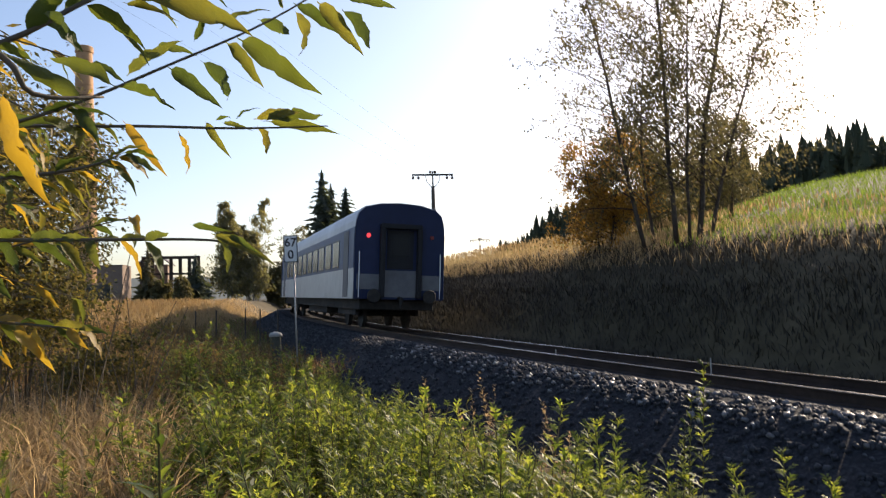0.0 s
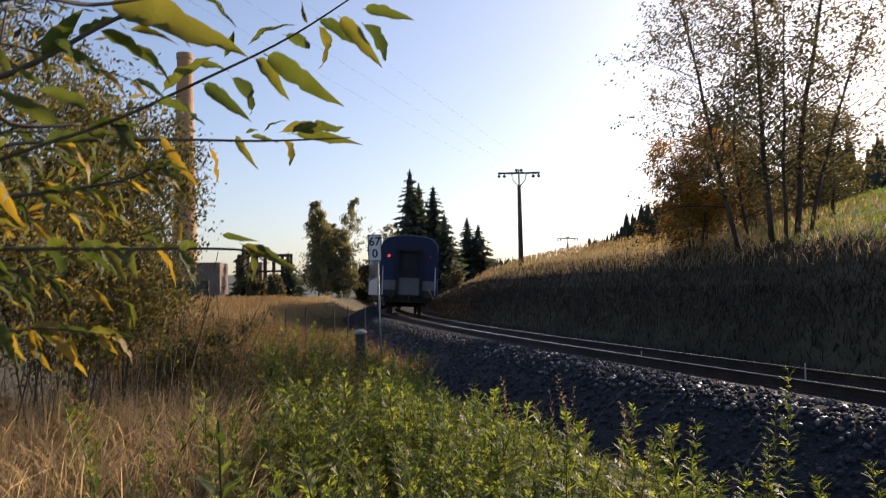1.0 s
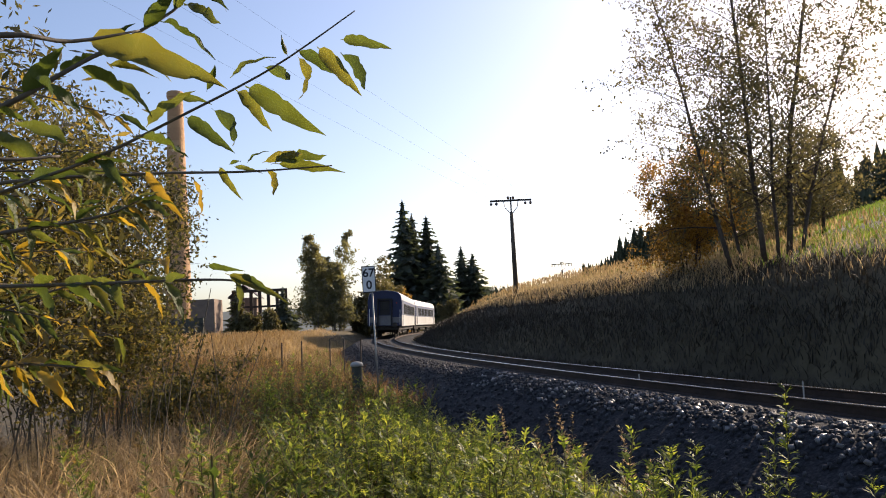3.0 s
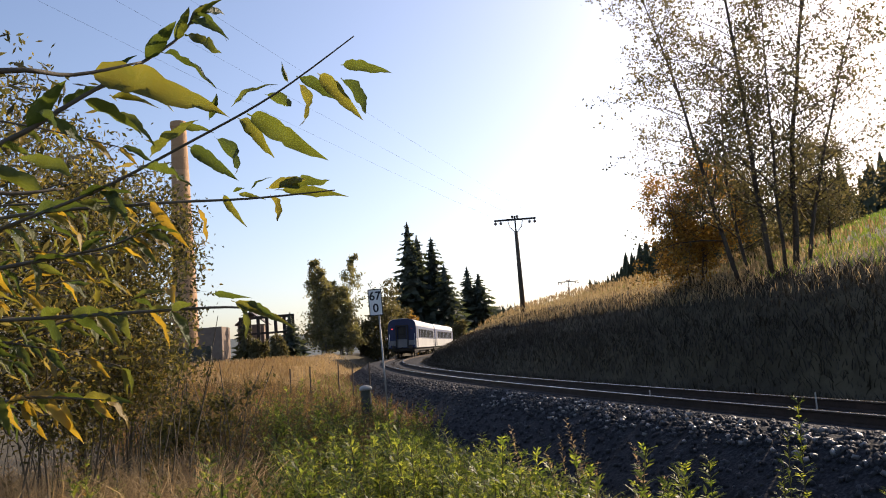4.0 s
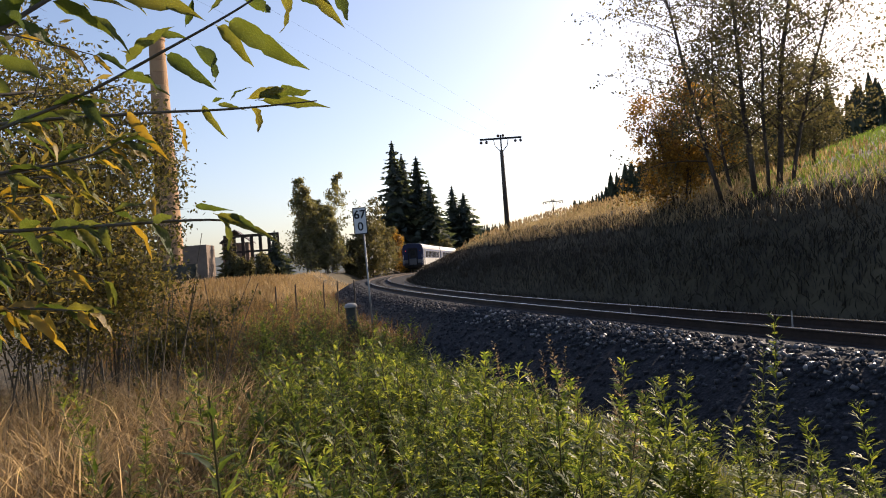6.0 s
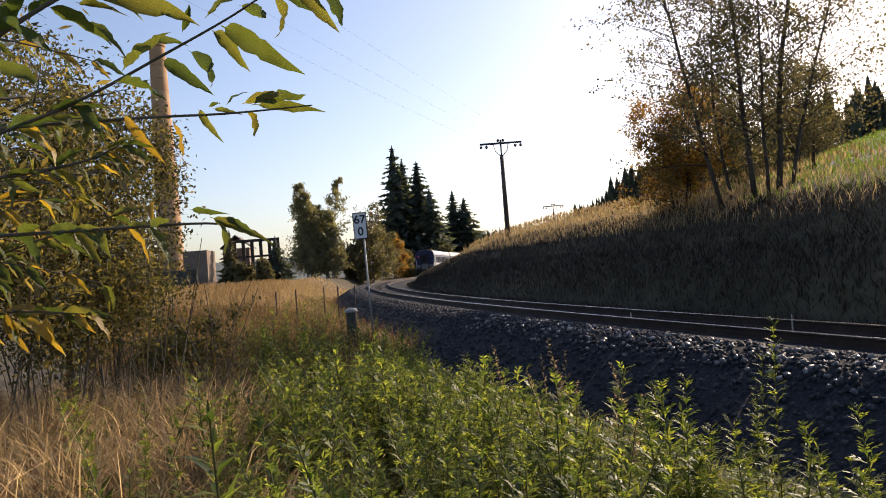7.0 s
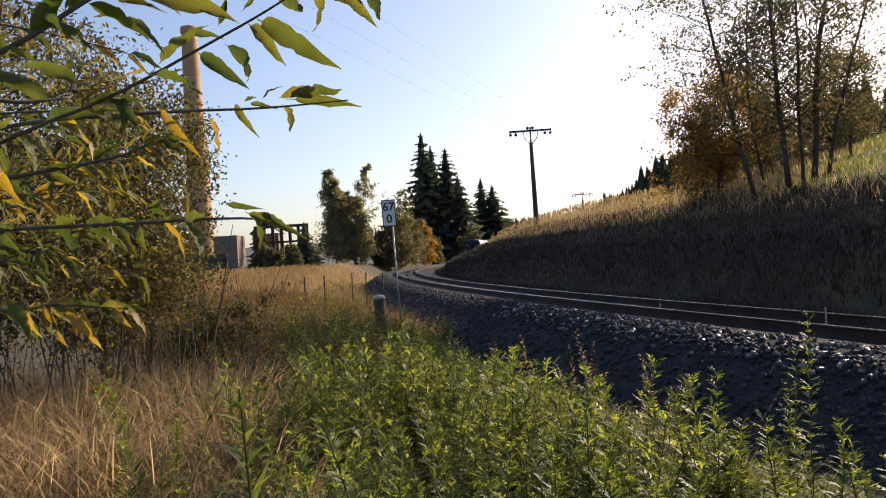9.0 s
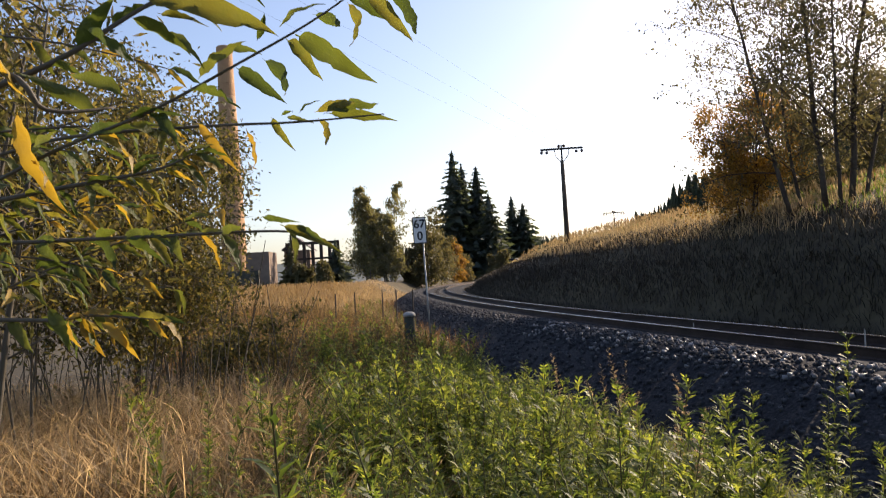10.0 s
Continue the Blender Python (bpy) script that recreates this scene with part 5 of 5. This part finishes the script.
def leaf_meshes(rng, mat):
    out = []
    for k in range(6):
        st = np.concatenate([[0, 0.07], np.linspace(0.13, 1.0, 15)])
        sh = np.concatenate([[0.05, 0.06], np.sin(np.linspace(0.1, 1.0, 15) ** 0.72 * np.pi) ** 1.05 + 0.025]) * rng.uniform(0.88, 1.08, 17)
        sh[rng.integers(6, 13)] *= rng.uniform(0.6, 0.95)
        v, q = leaf_strip(1.0, rng.uniform(0.22, 0.29), rng.uniform(0.2, 0.7), rng.uniform(0.15, 0.75), rng.uniform(-1.3, 1.3), st, sh)
        v[:, 2] += 0.02 * np.sin(v[:, 1] * 17 + k) + rng.normal(0, 0.008, len(v))
        me = quads_mesh("leaf", v, q, mat, True)
        out.append(me)
    return out


def aim(p, d, roll):
    d = Vector(d).normalized()
    x = d.cross(Vector((0, 0, 1))).normalized()
    z = x.cross(d)
    m = Matrix((x, d, z)).transposed().to_4x4() @ pose(0, 0, 0, 0, roll, 0)
    m.translation = p
    return m


def willow():
    rng = np.random.default_rng(8)
    t = thing("willow", "willow shrub with long green and yellowing autumn leaves", "shrub", at=pose(-2.3, 2.1, float(ground_z(-2.3, 2.1)[0]) - 0.05))
    base = Vector((-2.3, 2.1, t.location.z))
    green, yellow = leaf_meshes(rng, LEAF_WILLOW), leaf_meshes(rng, LEAF_YELLOW)

    def leaf(branch, p, d, size, gold, roll=None, wide=1.0):
        me = (yellow if gold else green)[rng.integers(6)]
        ob = part("leaf", me, None, branch, at=aim(p - base, d, rng.uniform(-70, 70) if roll is None else roll))
        ob.scale = (size * wide, size, size)

    for name, pts in BRANCHES.items():
        p = [Vector(a) for a in pts]
        root = base + Vector((0.1, -0.1, 1.2))
        fine = []
        for i in range(len(p) - 1):
            a, b = p[max(0, i - 1)], p[min(len(p) - 1, i + 2)]
            for k in range(5):
                u = k / 5
                c = 0.5 * ((2 * p[i]) + (p[i + 1] - a) * u + (2 * a - 5 * p[i] + 4 * p[i + 1] - b) * u * u + (3 * p[i] - a - 3 * p[i + 1] + b) * u ** 3)
                fine.append(c)
        fine.append(p[-1])
        line = [root, root.lerp(fine[0], 0.6) + Vector((0, 0, 0.1))] + fine
        g = Geo()
        g.tube([q - base for q in line], [0.0046 - 0.0037 * i / (len(line) - 1) for i in range(len(line))], 6)
        br = part("branch", g, TWIG, t, "thin brown willow branch", True)
        n = len(fine)
        for i in range(2, n, 1):
            d = (fine[min(i + 1, n - 1)] - fine[i - 1]).normalized()
            if fine[i].x > CLEAR_FROM.get(name, 9):
                continue
            for rep in range(2 if (i % 2 or name == "lower") and name not in ("near", "high") else 1):
                side = Vector((rng.normal(0, 0.25), rng.normal(0, 0.5), -0.35 + (0.75 if (i + rep) % 2 else -0.35)))
                dr = d * rng.uniform(0.5, 1.0) + side * rng.uniform(0.7, 1.2) + Vector((0.3, 0, -0.15))
                size = rng.uniform(0.078, 0.128) * (0.75 if i > n - 4 else 1.0) * (0.66 if name in ("middle", "lower") else (0.62 if name in ("inner", "lowest") else (0.62 if name in ("near", "high") else 1)))
                gold = rng.uniform() < (0.35 if name in ("inner", "lowest") else (0.07 if name in ("upper", "near", "high") else 0.15))
                leaf(br, fine[i], dr, size, gold)
        for gold, table in ((False, CLEAR_LEAVES), (True, CLEAR_GOLD)):
            for k, row in enumerate(table.get(name, ())):
                a, b = Vector(row[:3]), Vector(row[3:])
                leaf(br, a, b - a, (b - a).length * 1.06, gold, (66, -52, 78, 44, -70)[k % 5], 0.78 if name in ("upper", "close", "high") else 0.66)
        if name == "lowest":
            leaf(br, Vector((-0.665, 0.95, 1.575)), (0.7, 0, -0.55), 0.06, True, 50)
            leaf(br, Vector((-0.72, 0.92, 1.6)), (0.45, 0, -0.8), 0.07, False, 50)
    # side twigs of the tangle, many of their leaves turned yellow
    for k in range(12):
        end_b, end_d, end_z = rng.uniform(-39, -26.5), rng.uniform(1.35, 1.9), rng.uniform(1.6, 2.0)
        ex, ey = polar(end_b, end_d)
        sx, sy = polar(end_b - rng.uniform(14, 20), end_d + rng.uniform(0.1, 0.4))
        a, b = Vector((sx, sy, end_z + rng.uniform(-0.22, 0.12))), Vector((ex, ey, end_z))
        bow = Vector((0, 0, rng.uniform(0.01, 0.06)))
        fine = [a.lerp(b, u / 9) + bow * math.sin(math.pi * u / 9) for u in range(10)]
        line = [base + Vector((0.1, -0.1, 1.2))] + fine
        g = Geo()
        g.tube([q - base for q in line], [0.0036 - 0.0027 * i / 10 for i in range(11)], 5)
        br = part("branch", g, TWIG, t, "thin brown willow branch", True)
        ripe = rng.uniform(0.1, 0.55)
        for i in range(2, 10):
            for rep_ in range(2):
                dr = (fine[i] - fine[i - 1]).normalized() * rng.uniform(0.5, 1.0) + Vector((rng.normal(0.15, 0.3), rng.normal(0, 0.45), rng.normal(-0.35, 0.4)))
                leaf(br, fine[i], dr, rng.uniform(0.045, 0.08), rng.uniform() < ripe, None, rng.uniform(0.7, 0.95))
    # the bulk of the shrub behind these branches
    wood, tips = Geo(), []
    for i in range(8):
        a = rng.uniform(0, 6.28)
        grow(rng, wood, tips, (0.15 * math.cos(a), 0.15 * math.sin(a), 0), (0.24 * math.cos(a), 0.24 * math.sin(a), 1), rng.uniform(2.4, 3.4), 0.02, 0, 2, 0.6, 0.04, 8, (14, 4), (0.24, 0.5), 0.5)
    part("stem_clump", wood, TWIG, t, "clump of thin willow stems", True)
    c = np.repeat(np.array([p[:] for p, _ in tips]), 4, axis=0)
    c = c + rng.normal(0, 0.06, c.shape)
    far = (np.hypot(c[:, 0] + base.x, c[:, 1] + base.y) > 1.9) & (c[:, 2] > 1.6)
    v, q = leaf_cards(c[far], 0.058, 0.5, 0.26, rng)
    part("foliage", quads_mesh("foliage", v, q, LEAF_SHRUB, False), LEAF_SHRUB, t)


willow()


# ---- posts and stakes ----
def stake(name, label, bearing, d, top, r, mat, cat):
    x, y = polar(bearing, d)
    z0 = float(ground_z(x, y)[0]) - 0.2
    g = Geo()
    h = top - z0
    g.tube([(0, 0, 0), (0.01, 0, h * 0.5), (0.02, 0.01, h - 0.02), (0.02, 0.01, h)], [r, r * 0.95, r * 0.9, r * 0.6], 9)
    ob = new(name, g.mesh(name, mat, False))
    ob.matrix_basis = pose(x, y, z0)
    return tagged(ob, label, cat)


stake("wooden_post", "dark weathered wooden post under the shrubs", -32.6, 8.6, 1.86, 0.045, POLEWOOD, "post")
stake("track_peg", "short pale survey peg beside the rail", 6.3, 14.6, 0.58, 0.012, CONCRETE, "stake")
stake("track_peg", "short pale survey peg beside the rail", 16.8, 11.7, 0.63, 0.012, CONCRETE, "stake")
for bb, dd in ((-19.0, 27), (-17.6, 29), (-15.6, 33), (-14.6, 30), (-13.4, 28)):
    stake("field_post", "thin grey fence post at the field margin", bb, dd, 1.35, 0.028, POLEWOOD, "post")


# ---- loose stones of the ballast ----
BED_O = (-4.6, -2.05, -1.75, -0.9, 0, 0.9, 1.75, 2.1, 3.2)
BED_Z = (-1.75, -0.2, -0.13, -0.15, -0.17, -0.15, -0.13, -0.2, -0.75)


def on_bed(s, o):
    x, y, z, h, c = line_at(s)
    a = np.arctan2(c, 1.5)
    u = np.interp(o, BED_O, BED_Z)
    flat = o * np.cos(a) + u * np.sin(a)
    return x + flat * np.cos(h), y - flat * np.sin(h), z - o * np.sin(a) + u * np.cos(a)


def loose_stones():
    rng = np.random.default_rng(41)
    n = 17000
    s = -11 + 60 * rng.uniform(0, 1, n) ** 1.7
    o = np.where(rng.uniform(0, 1, n) < 0.45, rng.uniform(-2.25, -1.3, n), rng.uniform(-4.2, -2.0, n))
    x, y, z = on_bed(s, o)
    size = rng.uniform(0.03, 0.062, n)
    cube = np.array([(a, b, c) for c in (-1, 1) for b in (-1, 1) for a in (-1, 1)], float)
    v = cube[None] * rng.uniform(0.45, 1.0, (n, 8, 3)) * size[:, None, None] * 0.62
    a, b = rng.uniform(0, 6.28, n), rng.uniform(0, 6.28, n)
    ca, sa, cb, sb = np.cos(a)[:, None], np.sin(a)[:, None], np.cos(b)[:, None], np.sin(b)[:, None]
    vx, vy, vz = v[..., 0] * ca - v[..., 1] * sa, v[..., 0] * sa + v[..., 1] * ca, v[..., 2]
    vy, vz = vy * cb - vz * sb, vy * sb + vz * cb
    v = np.stack([vx + x[:, None], vy + y[:, None], vz + (z + size * 0.18)[:, None]], -1)
    q = (np.arange(n) * 8)[:, None, None] + np.array([(0, 2, 3, 1), (4, 5, 7, 6), (0, 1, 5, 4), (2, 6, 7, 3), (0, 4, 6, 2), (1, 3, 7, 5)])[None]
    rest = part("loose_stones", quads_mesh("loose_stones", v.reshape(-1, 3), q.reshape(-1, 4), STONE_SHADED, False), STONE_SHADED, ballast_bed, "grey crushed stones, darkened for the shoulder's shade")
    tagged(rest, kind="stuff")
    kinds = []
    for k in range(6):
        w = cube * rng.uniform(0.5, 1.0, (8, 3)) * 0.5
        kinds.append(quads_mesh("stone", w, np.array([(0, 2, 3, 1), (4, 5, 7, 6), (0, 1, 5, 4), (2, 6, 7, 3), (0, 4, 6, 2), (1, 3, 7, 5)]), STONE_LIT, False))
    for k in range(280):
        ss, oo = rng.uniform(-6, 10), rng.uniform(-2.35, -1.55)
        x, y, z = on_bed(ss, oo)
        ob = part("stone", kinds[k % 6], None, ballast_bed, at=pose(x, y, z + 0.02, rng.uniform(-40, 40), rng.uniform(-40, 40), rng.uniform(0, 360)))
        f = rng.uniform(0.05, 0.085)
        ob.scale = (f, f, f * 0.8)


loose_stones()


# ---- movement ----
def train_pose(s):
    """The pose of a vehicle whose rear end is at s, standing on its two bogies."""
    a, b = line_at(s + 3.2), line_at(s + 18.8)
    pa, pb = Vector(a[:3]), Vector(b[:3])
    d = (pb - pa).normalized()
    cant = math.atan2((a[4] + b[4]) / 2, 1.5)
    right = d.cross(Vector((0, 0, 1))).normalized()
    up = right.cross(d)
    r2 = right * math.cos(cant) - up * math.sin(cant)
    u2 = right * math.sin(cant) + up * math.cos(cant)
    o = pa - d * 3.2
    m = Matrix((r2, d, u2)).transposed().to_4x4()
    m.translation = o
    return m


def motions():
    times = [i * 0.5 for i in range(21)]
    where = [TRAIN_S0 + TRAIN_V * t - 0.12 * t * t for t in times]
    walk(rear_coach, [(t, train_pose(s)) for t, s in zip(times, where)])
    walk(front_coach, [(t, train_pose(s + 22.9)) for t, s in zip(times, where)])


TRAIN_S0, TRAIN_V = 16.2, 14.7
motions()
